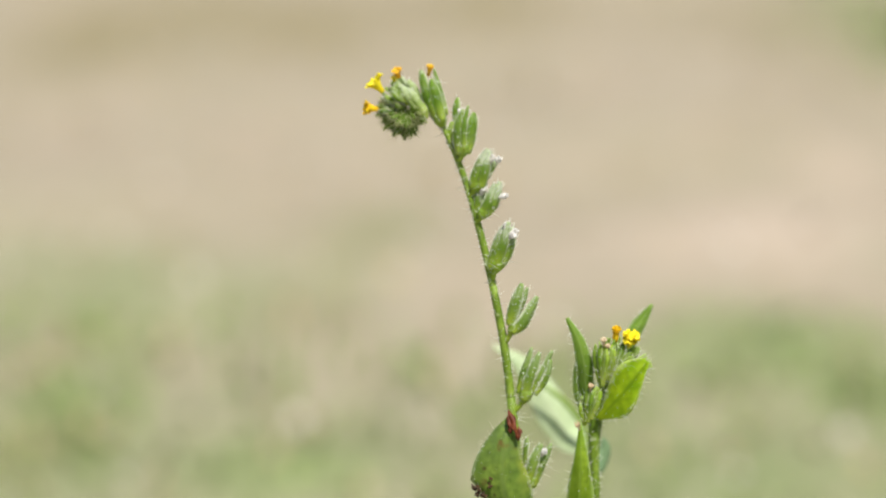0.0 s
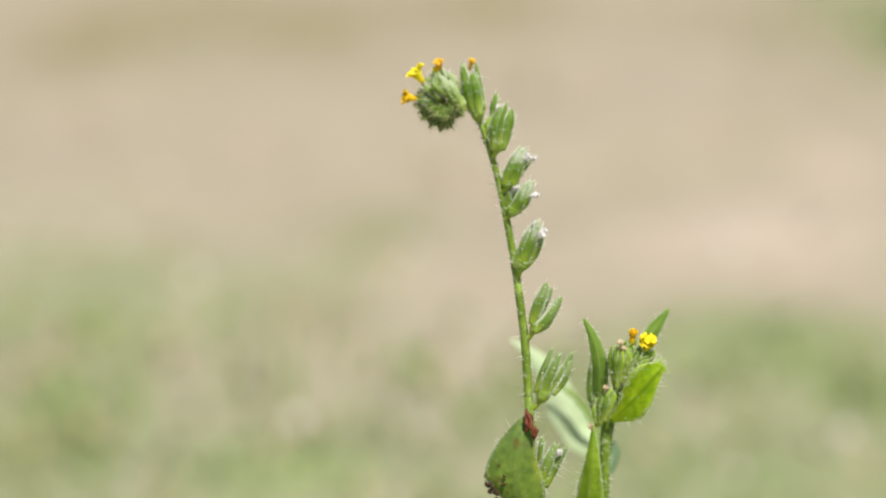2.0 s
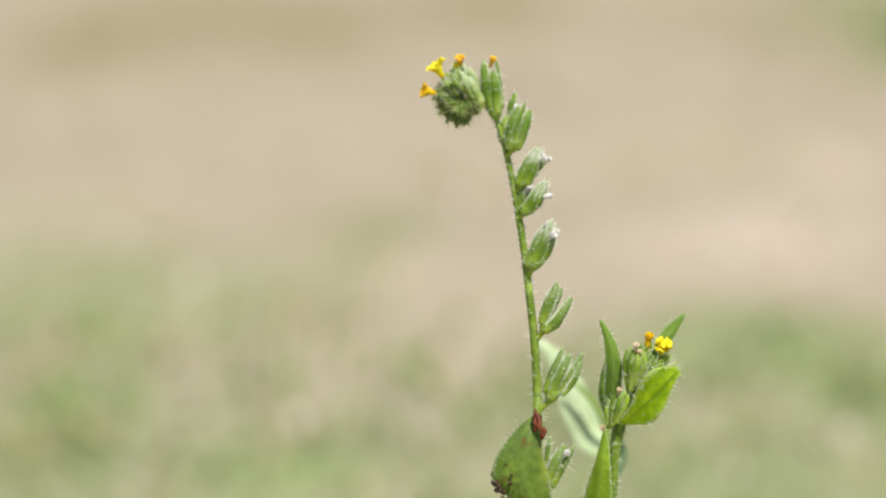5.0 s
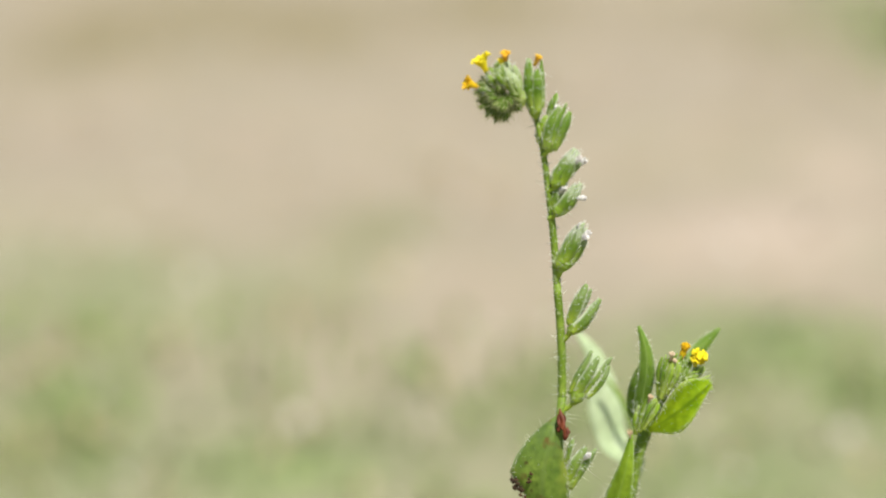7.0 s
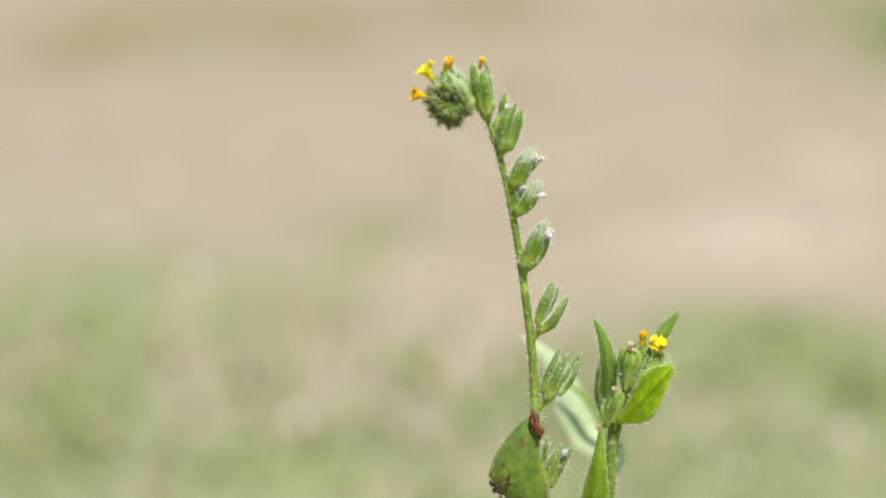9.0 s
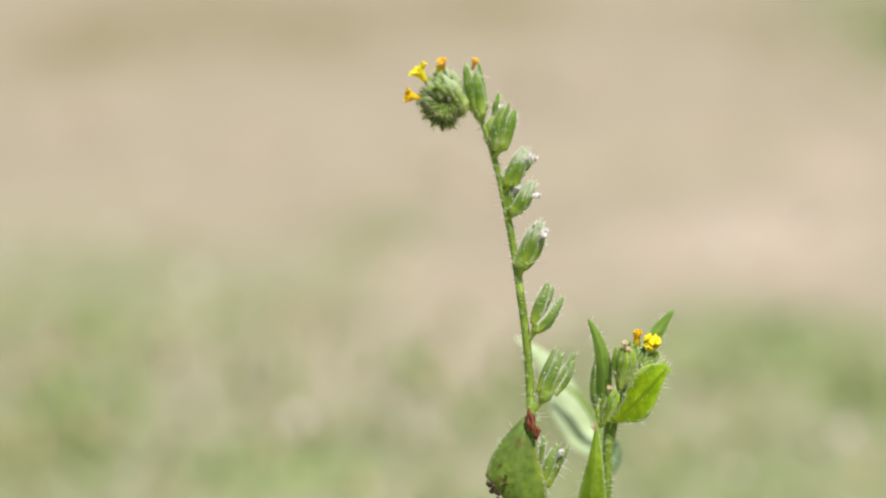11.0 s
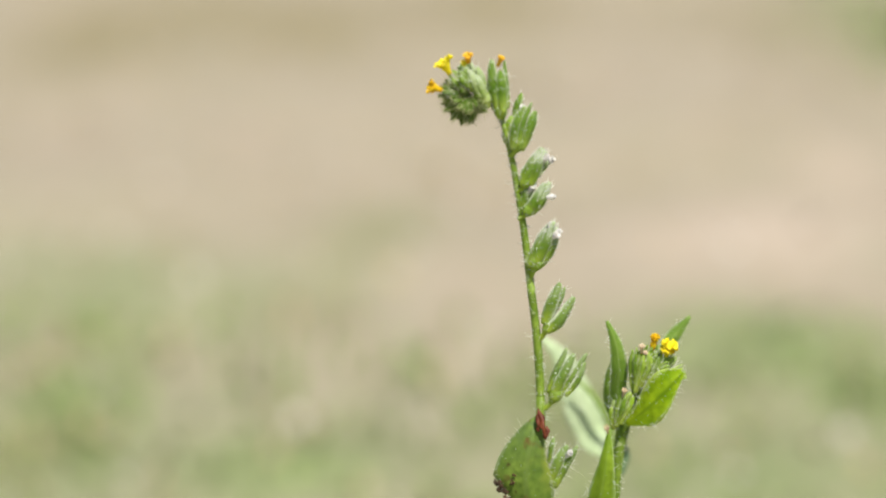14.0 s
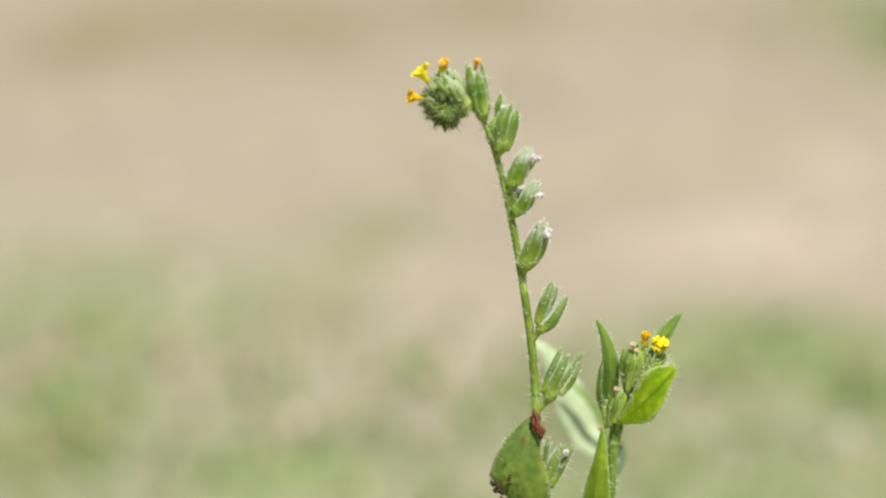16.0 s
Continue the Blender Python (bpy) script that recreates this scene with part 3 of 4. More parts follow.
def build_grass(name, count, material, label, seed, x_range, y_range, tall, want):
    """Short blades scattered where the ground grows."""
    rng = random.Random(seed)
    verts, faces = [], []
    while count:
        x, y = rng.uniform(*x_range), rng.uniform(*y_range)
        if rng.random() > want(x, y) or math.hypot(x - 0.015, y - 0.3415) < 0.06:
            continue
        count -= 1
        a, ln, w = rng.uniform(0, 6.28), tall * rng.uniform(0.4, 1.3), rng.uniform(0.0012, 0.0032)
        lean = rng.uniform(0.2, 1.1)
        d = Vector((math.cos(a), math.sin(a), 0))
        s = Vector((-d.y, d.x, 0)) * w
        root = Vector((x, y, -0.012))
        b = len(verts)
        for f, k in ((0, 0.8), (0.4, 1), (0.75, 0.7), (1, 0.08)):
            c = root + d * ln * lean * f * f + Vector((0, 0, 0.012 * min(1, f * 4) + ln * (f - 0.35 * lean * f * f)))
            keel = Vector((d.x, d.y, 0)) * w * 0.35
            verts += [c - s * k, c + s * k, c - keel * k]
        for r in range(3):
            i = b + 3 * r
            faces += [(i, i + 1, i + 4, i + 3), (i + 1, i + 2, i + 5, i + 4), (i + 2, i, i + 3, i + 5)]
    me = bpy.data.meshes.new(name)
    me.from_pydata([tuple(v) for v in verts], [], faces)
    me.materials.append(material)
    return tagged(new(name, me), label, "grass", kind="stuff")


build_ground()
build_pebbles(420, 3)
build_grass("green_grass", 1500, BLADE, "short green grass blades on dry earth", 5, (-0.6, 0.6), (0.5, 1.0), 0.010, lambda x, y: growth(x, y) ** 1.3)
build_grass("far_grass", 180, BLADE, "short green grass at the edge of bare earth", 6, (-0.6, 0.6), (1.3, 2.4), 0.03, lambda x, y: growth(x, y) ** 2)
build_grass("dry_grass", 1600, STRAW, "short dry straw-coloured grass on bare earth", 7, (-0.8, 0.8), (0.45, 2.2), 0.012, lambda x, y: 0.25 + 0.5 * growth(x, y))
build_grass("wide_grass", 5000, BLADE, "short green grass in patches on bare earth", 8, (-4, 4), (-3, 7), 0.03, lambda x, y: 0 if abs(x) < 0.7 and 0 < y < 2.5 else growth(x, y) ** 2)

# ---- the plant ----
plant = tagged(new("fiddleneck_plant"), "bristly green fiddleneck with coiled yellow flower head, rooted in earth", "plant")
plant.location = (0.0150, 0.3415, 0)
R = random.Random(11)

# joints at which the stem gives way, from the foot up; each piece of stem starts at its joint
JOINTS = [(3.0, 0.0, -0.1), (2.7, 0.0, 38.7), (2.5, 0.0, 64.4), (2.4, 0.0, 89.3), (2.4, 0.0, 113.4), (2.6, 0.0, 136.7),
          (1.5, 0.0, 181.1), (-0.7, 0.0, 202.3), (-3.8, 0.0, 219.9), (-6.9, 0.0, 231.0)]
THICK = [1.25, 1.2, 1.15, 1.1, 1.05, 1.0, 0.78, 0.68, 0.56, 0.45]
SPINE = JOINTS + [(-8.9, 0.0, 234.4)]
pieces = []
whole = smooth_line([vec(p) for p in SPINE], 8)
for i in range(len(JOINTS)):
    bm = mesh()
    run = whole[i * 8:i * 8 + 9]
    r0, r1 = THICK[i], (THICK[i + 1] if i + 1 < len(THICK) else 0.38)
    radii = [v * MM for v in ease([r0, r1], len(run))]
    # a short rounded root that stays inside the piece below
    if i:
        run, radii = [run[0] - (run[1] - run[0]) * 0.35] + run, [radii[0] * 0.9] + radii
    faces = tube(bm, run, radii, 12, 0, 0.03)
    bristles(bm, faces, 300 if i == 5 else 130 if i > 5 else 40, 0.9, R, 1, (0, 0, 0.15), 0.5, 0.036, 1.8)
    if i > 4:
        bristles(bm, faces, 22, 1.9, R, 1, (-0.3, 0, 0.1), 0.5, 0.04, 1.6)
    if i == 5:
        bristles(bm, faces, 40, 3.4, R, 1, (0.7, -0.3, 0.1), 0.4, 0.045, 1.6)
    pieces.append(part("stem_piece", bm, [STEM, HAIR], plant, "slender green hairy stem"))


def on(i):
    return pieces[i], None


# fruiting calyces up the stem
pod(*on(5), (3.9, -4.6, 165.2), [((3.1, -4.1, 169.6), (3.4, -4.7, 172.7), (3.9, -4.4, 174.8), 0.60), ((3.4, -5.1, 166.5), (4.7, -5.7, 170.5), (6.3, -5.4, 173.7), 1.05), ((4.4, -4.7, 165.3), (6.3, -5.3, 169.8), (8.2, -5.0, 173.5), 0.80)],
    R, FRUIT_SEPAL, stalk=(2.5, 0.0, 159.5), cup=1.0, hairs=40, studs=60, beard=26)
pod(*on(5), (3.6, -0.8, 180.3), [((2.8, -0.1, 181.8), (4.2, -0.7, 186.1), (5.9, -0.4, 190.3), 0.75), ((3.6, -1.1, 181.1), (5.3, -1.7, 185.4), (7.2, -1.4, 189.6), 0.95), ((4.9, -0.5, 181.2), (7.3, -1.1, 185.3), (9.5, -0.8, 189.5), 0.75), ((6.0, -1.3, 181.6), (8.1, -1.9, 184.8), (9.2, -1.6, 188.1), 0.70)],
    R, FRUIT_SEPAL, stalk=(1.8, 0.0, 178.1), cup=1.45, hairs=44, studs=90)
pod(*on(6), (2.0, -0.9, 193.2), [((1.8, -0.9, 195.0), (3.1, -1.5, 199.0), (4.5, -1.2, 202.6), 1.10), ((2.6, 0.5, 195.1), (4.4, -0.1, 198.7), (5.5, 0.2, 201.4), 0.60), ((2.5, -1.3, 193.6), (4.6, -1.9, 195.8), (7.1, -1.6, 200.1), 1.15)],
    R, FRUIT_SEPAL, stalk=(0.9, 0.0, 191.4), cup=1.05, hairs=44, studs=90, silk=30)
pod(*on(7), (-0.2, -0.9, 205.0), [((-0.9, -0.9, 205.4), (0.6, -1.5, 209.4), (2.0, -1.2, 213.2), 1.20), ((1.0, -0.7, 205.7), (2.6, -1.3, 209.3), (3.5, -1.0, 212.9), 1.20), ((0.1, -1.7, 206.3), (1.6, -2.3, 210.2), (2.9, -2.0, 214.1), 1.00)],
    R, SILKY_SEPAL, stalk=(-0.7, 0.0, 203.2), cup=1.5, hairs=60, silk=130, beard=5)
pod(*on(8), (-1.9, -0.8, 214.9), [((-1.8, -1.1, 215.3), (-0.3, -1.7, 217.8), (1.0, -1.4, 220.9), 1.10), ((-0.8, -0.7, 215.3), (0.7, -1.3, 217.8), (1.9, -1.0, 221.1), 1.00), ((-2.8, 0.0, 215.5), (-2.2, -0.6, 218.4), (-0.6, -0.3, 221.2), 0.95)],
    R, SILKY_SEPAL, stalk=(-3.1, 0.0, 214.0), cup=1.35, hairs=50, silk=90, beard=4)
pod(*on(8), (-2.7, -0.7, 219.9), [((-2.9, -0.7, 220.1), (-1.6, -1.3, 223.3), (0.3, -1.0, 227.1), 1.35), ((-1.6, -1.3, 220.4), (-0.6, -1.9, 223.7), (0.7, -1.6, 226.7), 1.00), ((-0.6, 0.1, 221.4), (0.6, -0.5, 223.6), (2.2, -0.2, 225.3), 0.70)],
    R, SILKY_SEPAL, stalk=(-3.8, 0.0, 218.7), cup=1.25, hairs=50, silk=90)
pod(*on(9), (-4.3, -1.2, 226.4), [((-4.8, -1.3, 226.7), (-4.5, -1.9, 230.8), (-3.4, -1.6, 234.5), 1.15), ((-3.4, -0.9, 226.6), (-2.3, -1.5, 230.7), (-1.5, -1.2, 233.7), 1.10), ((-4.0, -2.1, 227.4), (-3.6, -2.7, 231.3), (-2.4, -2.4, 235.3), 0.55), ((-5.0, 1.1, 231.0), (-4.7, 0.5, 234.3), (-4.1, 0.8, 236.3), 0.75)],
    R, FRESH_SEPAL, stalk=(-5.2, 0.0, 225.2), cup=1.35, hairs=60, silk=30, beard=8)
pod(*on(9), (-5.6, 0.5, 226.8), [((-5.9, 0.7, 227.3), (-5.9, 0.1, 230.1), (-5.4, 0.4, 232.2), 1.00), ((-5.4, 1.2, 227.2), (-5.2, 0.6, 230.0), (-4.8, 0.9, 231.9), 0.80)],
    R, PALE_SEPAL, cup=0.8, hairs=24)
pod(*on(9), (-7.3, -0.8, 232.0), [((-7.9, -1.1, 233.0), (-9.3, -1.7, 237.8), (-9.9, -1.4, 242.1), 1.00), ((-7.1, -1.7, 232.8), (-7.7, -2.3, 237.6), (-8.3, -2.0, 240.5), 0.95), ((-6.3, -0.3, 233.7), (-6.9, -0.9, 237.3), (-7.6, -0.6, 241.9), 0.60), ((-8.7, 0.1, 233.1), (-9.1, -0.5, 236.6), (-9.3, -0.2, 239.5), 0.70)],
    R, FRESH_SEPAL, cup=1.4, hairs=60, silk=30, beard=8)

# dry corollas left on the fruits
for i, b, w, n in ((8, (0.8, -1.9, 225.6), (0.5, -0.3, 0.8), 0.55), (8, (2.6, -1.6, 218.6), (0.9, -0.3, 0.1), 0.45), (8, (-1.2, -1.2, 220.0), (0.4, -0.5, 0.8), 0.6),
                   (8, (2.0, -0.6, 225.0), (0.7, -0.5, 0.6), 0.5), (7, (3.3, -2.4, 211.7), (0.6, -0.6, 0.6), 0.7), (7, (3.9, -1.4, 212.2), (0.8, -0.4, 0.5), 0.5), (7, (2.3, -1.6, 213.0), (0.3, -0.5, 0.9), 0.7),
                   (9, (-3.8, -1.0, 234.0), (0.0, -0.2, 1), 0.6), (5, (6.8, -6.2, 172.6), (0.4, -0.5, 0.6), 0.4)):
    crumpled(*on(i), b, w, R, WITHERED, n, "dry_corolla", "withered whitish corolla")

# the coil at the top
bm = mesh()
curl = smooth_line([vec(p) for p in ((-8.1, 0.0, 233.0), (-9.3, 0.0, 235.6), (-11.3, 0.0, 237.2), (-13.1, 0.0, 237.0), (-14.4, 0.0, 235.8), (-14.6, 0.0, 234.0), (-13.4, 0.0, 232.9), (-12.3, 0.0, 233.4), (-12.3, 0.0, 234.4))], 5)
faces = tube(bm, curl, [v * MM for v in ease([0.6, 1.0, 1.0, 0.9, 0.8, 0.6, 0.4], len(curl))], 9)
bristles(bm, faces, 120, 1.2, R, 1, (0, 0, 0), 0.6, 0.024)
coil = part("flower_coil", bm, [PALE_SEPAL, HAIR], plant, "tightly coiled bristly flower head")
top = (coil, None)
calyx(*top, (-10.0, -1.2, 234.0), [(-14.3, -1.4, 240.2), (-13.3, 0.2, 241.1), (-12.2, -0.8, 240.6), (-13.6, -2.6, 240.2), (-12.4, -2.6, 239.4)], R, 1.0, 60, DOWNY_SEPAL, silver=1.0, swell=1.5, blunt=0.3)
COIL = Vector((-13.2, 0.0, 235.4))
# flower buds fan out from the coil, in three ranks of depth
for depth, reach, turns in ((0.8, 1.0, (152, 170, 188, 206, 226, 246, 264, 284, 306)), (-1.6, 0.95, (161, 180, 198, 217, 236, 256, 275, 296, 326)), (-2.8, 0.62, (185, 222, 262, 300, 345, 120))):
    for ang in turns:
        ang += R.uniform(-4, 4)
        d = Vector((math.cos(radians(ang)), 0, math.sin(radians(ang))))
        side = Vector((-d.z, 0, d.x))
        far = reach * R.uniform(0.85, 1.12) * (5.2 if ang < 215 else 5.4 if ang < 290 else 4.2)
        mid = COIL + Vector((0, depth, 0))
        b = COIL + d * far * 0.25 + Vector((0, depth * 0.5, 0))
        calyx(*top, b, [mid + d * far, mid + d * far * 0.86 + side * 0.45 + Vector((0, -0.4, 0)), mid + d * far * 0.88 - side * 0.42 + Vector((0, 0.3, 0))], R, 0.42, 22, BUD, "bud", down=DOWN, silver=1.0, blunt=0.1, coat=7)
# the paler calyces that carry the open flowers
calyx(*top, (-13.6, -1.2, 236.4), [(-17.0, -1.2, 238.9), (-16.4, 0.0, 239.5), (-16.6, -2.2, 238.4)], R, 0.62, 30, SEPAL, silver=0.6)
calyx(*top, (-13.9, -1.4, 235.9), [(-18.2, -1.4, 236.6), (-17.9, -2.4, 236.0), (-17.8, -0.2, 237.0)], R, 0.58, 24, BUD, silver=0.5)
calyx(*top, (-12.4, 1.6, 237.0), [(-15.0, 1.6, 240.4), (-14.2, 2.2, 240.9), (-15.4, 2.6, 239.8)], R, 0.65, 30, SEPAL, silver=0.6)
calyx(*top, (-12.9, -2.0, 237.0), [(-15.4, -2.4, 239.9), (-14.6, -2.2, 240.2), (-15.2, -3.2, 239.2)], R, 0.6, 30, SEPAL, silver=0.6)
trumpet(*top, (-16.8, -1.1, 239.0), (-0.55, -0.15, 0.8), R, YELLOW, 2.0, 1.15, 1.4, 0.9, foot=0.5, label="open bright yellow corolla")
trumpet(*top, (-17.8, -1.5, 236.1), (-0.95, -0.25, 0.28), R, ORANGE, 1.7, 0.85, 1.5, 0.8, foot=0.4, label="open golden orange corolla")
trumpet(*top, (-13.8, -1.0, 241.2), (-0.15, -0.35, 1), R, AMBER, 1.1, 0.6, 0.9, 0.9, label="small orange corolla")
trumpet(*top, (-14.3, -1.2, 240.8), (-0.6, -0.3, 0.8), R, YELLOW, 0.7, 0.32, 0.45, 0.6, label="small half-open yellow corolla")
trumpet(*on(9), (-8.7, -0.6, 240.9), (0.3, -0.3, 1), R, AMBER, 1.5, 0.5, 0.8, 0.5, foot=0.28, label="small crumpled golden-brown corolla")

# leaves low on the main stem
front = leaf(plant, None, [(2.5, -2.0, 144.4), (0.5, -5.0, 154.7), (-0.8, -7.0, 164.1), (-0.8, -7.0, 170.8), (0.1, -6.0, 175.8), (1.3, -4.0, 178.5)],
             [2.0, 3.2, 4.2, 4.2, 3.2, 5.9, 5.2, 4.1, 2.9, 1.8, 0.8], [1.5, 2.5, 3.4, 4.2, 4.9, 4.4, 3.6, 2.8, 2.0, 1.2, 0.5], (-0.08, -1, 0.12), R, OLD_LEAF, 0.34, 0.10, 200, 1.7,
             "broad green leaf with dark red withered tip and brown eaten edge")
# its curled red tip and gnawed brown margin
bm = mesh()
line = smooth_line([vec(p) for p in ((2.0, -7.0, 175.5), (1.9, -7.2, 177.7), (1.6, -6.4, 179.0), (0.9, -5.0, 180.5))], 4)
blade(bm, line, [0.15, 0.5, 0.9, 0.12], [0.15, 0.45, 0.5, 0.1], (0.3, -0.9, 0.2), 0.4 * MM, 0.8, 0.9, 3, 0, R)
for a, b in (((1.0, -6.6, 176.6), (0.6, -6.0, 179.6)), ((2.2, -6.9, 175.2), (2.5, -6.2, 177.6))):
    blade(bm, smooth_line([vec(a), (vec(a) + vec(b)) / 2 + Vector((0.3, -0.4, 0)) * MM, vec(b)], 4), [0.2, 0.5, 0.45, 0.1], [0.2, 0.4, 0.5, 0.1], (0.5, -0.8, 0.3), 0.3 * MM, 0.7, 0.8, 3, 0, R)
part("leaf_tip", bm, RED, front, "curled dark red leaf tip")
bm = mesh()
for k in range(15):
    f = (k + R.random()) / 15
    q = vec((-6.7, -6.7, 167.3)).lerp(vec((-4.3, -7.0, 163.9)), f) + Vector((R.uniform(-0.1, 0.5), R.uniform(-0.3, 0.1), R.uniform(-0.2, 0.3))) * MM
    size = 1.5 - 0.7 * f
    e = q + Vector((R.uniform(-0.4, 1.0), R.uniform(-0.3, 0.3), R.uniform(-0.9, 0.2))) * MM * size
    w = R.uniform(0.3, 0.55) * size
    blade(bm, smooth_line([q, (q + e) / 2 + Vector((0, -0.25 * MM, 0.15 * MM)), e], 3), [w * 0.5, w, w * 0.3], [w * 0.4, w * 0.8, w * 0.3], (R.uniform(-0.6, 0.4), -1, R.uniform(-0.2, 0.8)), 0.12 * MM, 0.5, 0.9, 3, 0, R)
for k in range(9):
    q = vec((-3.4, -7.3, 167.5)) + Vector((R.uniform(-0.35, 0.35), R.uniform(-0.2, 0.1), R.uniform(-1.0, 1.1))) * MM
    e = q + Vector((R.uniform(-0.4, 0.4), -0.1, R.uniform(0.3, 0.7))) * MM
    blade(bm, smooth_line([q, (q + e) / 2 + Vector((0, -0.1 * MM, 0)), e], 2), [0.12, 0.25, 0.08], [0.1, 0.2, 0.08], (R.uniform(-0.5, 0.5), -1, 0.2), 0.15 * MM, 0.4, 0.5, 2, 0, R)
part("dead_edge", bm, SCORCH, front, "crumbled dark brown leaf edge")

# the side branch
BRANCH = (8.5, 0.0, 140.0)
bm = mesh()
line = smooth_line([vec(p) for p in ((2.5, 0.0, 131.5), (5.2, 0.0, 135.4), BRANCH, (8.9, 0.0, 140.7))], 4)
faces = tube(bm, line, [v * MM for v in ease([0.9, 0.85, 0.85, 0.8], len(line))], 12, 0, 0.03)
bristles(bm, faces, 40, 1.3, R, 1, (0, 0, 0), 0.5, 0.036)
part("branch_foot", bm, [STEM, HAIR], pieces[4], "green hairy foot of the side branch")
bm = mesh()
line = smooth_line([vec(p) for p in (BRANCH, (11.2, 0.0, 145.5), (15.1, 0.0, 159.3), (15.6, 0.0, 168.6), (16.1, 0.0, 174.6), (18.0, 0.0, 181.1), (19.7, 0.0, 185.4), (21.7, 0.0, 187.6))], 6)
faces = tube(bm, line, [v * MM for v in ease([0.85, 0.85, 0.85, 0.85, 1.15, 0.75, 0.5, 0.3], len(line))], 12, 0, 0.03)
bristles(bm, faces, 260, 1.3, R, 1, (0, 0, 0), 0.5, 0.036)
branch = part("side_branch", bm, [STEM, HAIR], plant, "leafy green side branch in early bloom")
br = (branch, None)
leaf(*br, [(16.5, -2.5, 177.0), (18.4, -3.4, 179.1), (20.2, -4.3, 181.2), (22.1, -4.8, 183.4), (23.9, -4.8, 185.5), (25.8, -4.2, 187.6)],
     [0.4, 0.8, 1.3, 1.9, 2.6, 3.2, 3.6, 3.8, 3.8, 2.9, 1.0], [0.5, 1.6, 2.8, 3.4, 3.3, 2.9, 2.4, 1.9, 1.4, 0.9, 0.4], (0.15, -0.95, 0.25), R, YOUNG_LEAF, -0.15, 0.08, 150, 1.6, "bright yellow-green young leaf with darker veins")
leaf(*br, [(15.3, 1.0, 175.6), (14.8, 0.0, 182.0), (14.7, -1.0, 186.8), (13.9, -1.0, 191.4), (12.1, 0.0, 195.4)],
     [0.6, 1.6, 1.55, 1.15, 0.3], [0.6, 1.5, 1.5, 1.1, 0.3], (-0.1, -0.95, 0.3), R, LEAF, 0.4, 0.1, 170, 1.1)
leaf(*br, [(15.5, 4.0, 173.7), (13.6, 5.0, 178.3), (13.5, 5.0, 183.2), (14.1, 4.0, 187.5)],
     [0.4, 0.8, 0.8, 0.1], [0.4, 0.8, 0.8, 0.1], (-0.3, -0.9, 0.2), R, LEAF, 0.4, 0.1, 40, 1.0)
leaf(*br, [(21.8, 6.0, 183.4), (23.8, 8.0, 187.7), (25.7, 9.0, 190.6), (28.3, 10.0, 193.8)],
     [0.6, 1.3, 1.35, 0.3], [0.6, 1.3, 1.35, 0.3], (0.2, -0.8, 0.5), R, LEAF, 0.35, 0.1, 110, 1.1)
leaf(*br, [(12.6, -2.0, 147.8), (12.2, -5.0, 158.0), (12.5, -6.0, 165.0), (13.0, -6.0, 171.5), (13.2, -4.0, 176.6)],
     [1.4, 2.9, 2.6, 1.4, 0.15], [1.0, 2.5, 2.3, 1.2, 0.2], (-0.3, -0.85, 0.4), R, MID_LEAF, 0.25, 0.06, 130, 1.9)
# the pale leaf that swings behind the stems
LEAF_FOOT = (21.5, 25.0, 144.0)
hind = leaf(plant, None, [(16.8, 31.0, 157.1), (13.4, 36.0, 159.0), (10.2, 37.0, 163.9), (7.4, 38.0, 169.2), (4.1, 39.0, 174.4), (-1.4, 40.0, 178.6)],
            [0.8, 3.4, 3.8, 2.8, 1.6, 0.2], [0.8, 2.7, 3.5, 3.0, 1.8, 0.2], (-0.2, -0.8, 0.7), R, BACK_LEAF, 0.12, 0.06, 90, 1.6, "pale green leaf behind the stems")
# a thin dark tube added in place of the shadow across the pale leaf
bm = mesh()
line = smooth_line([vec(p) for p in ((16.4, 30.5, 156.6), (15.6, 31.8, 162.6), (12.8, 32.6, 167.2), (10.2, 33.2, 169.8), (7.4, 34.0, 171.8))], 5)
tube(bm, line, [v * MM for v in ease([0.6, 0.6, 0.6, 0.5, 0.3], len(line))], 9)
part("stalk_and_shadow_strip", bm, LEAF, hind, "slim curved dark green strip standing in for a shadow on the pale leaf")
bm = mesh()
line = smooth_line([vec(p) for p in ((12.4, 0.5, 148.5), (15.0, 12.0, 148.0), (16.0, 22.0, 150.0), (16.0, 28.0, 153.0), (16.6, 31.0, 157.1))], 4)
tube(bm, line, [0.5 * MM] * len(line), 8)
part("stalk_and_shadow_strip", bm, LEAF, hind, "thin green leaf stalk")
corolla(*br, (13.0, -5.0, 175.9), (-0.2, -0.3, 0.8), R, PEACH, 1.3, 0.5, 0.5, "dry_corolla", "withered pinkish corolla", 0.3)
leaf(*br, [(16.4, 14.0, 159.4), (17.8, 16.0, 160.9), (18.8, 17.0, 163.0), (18.4, 17.0, 165.8)],
     [0.5, 1.7, 1.8, 0.5], [0.5, 1.5, 1.6, 0.4], (0.5, -0.7, 0.1), R, SHADED_LEAF, 0.2, 0.1, 0)
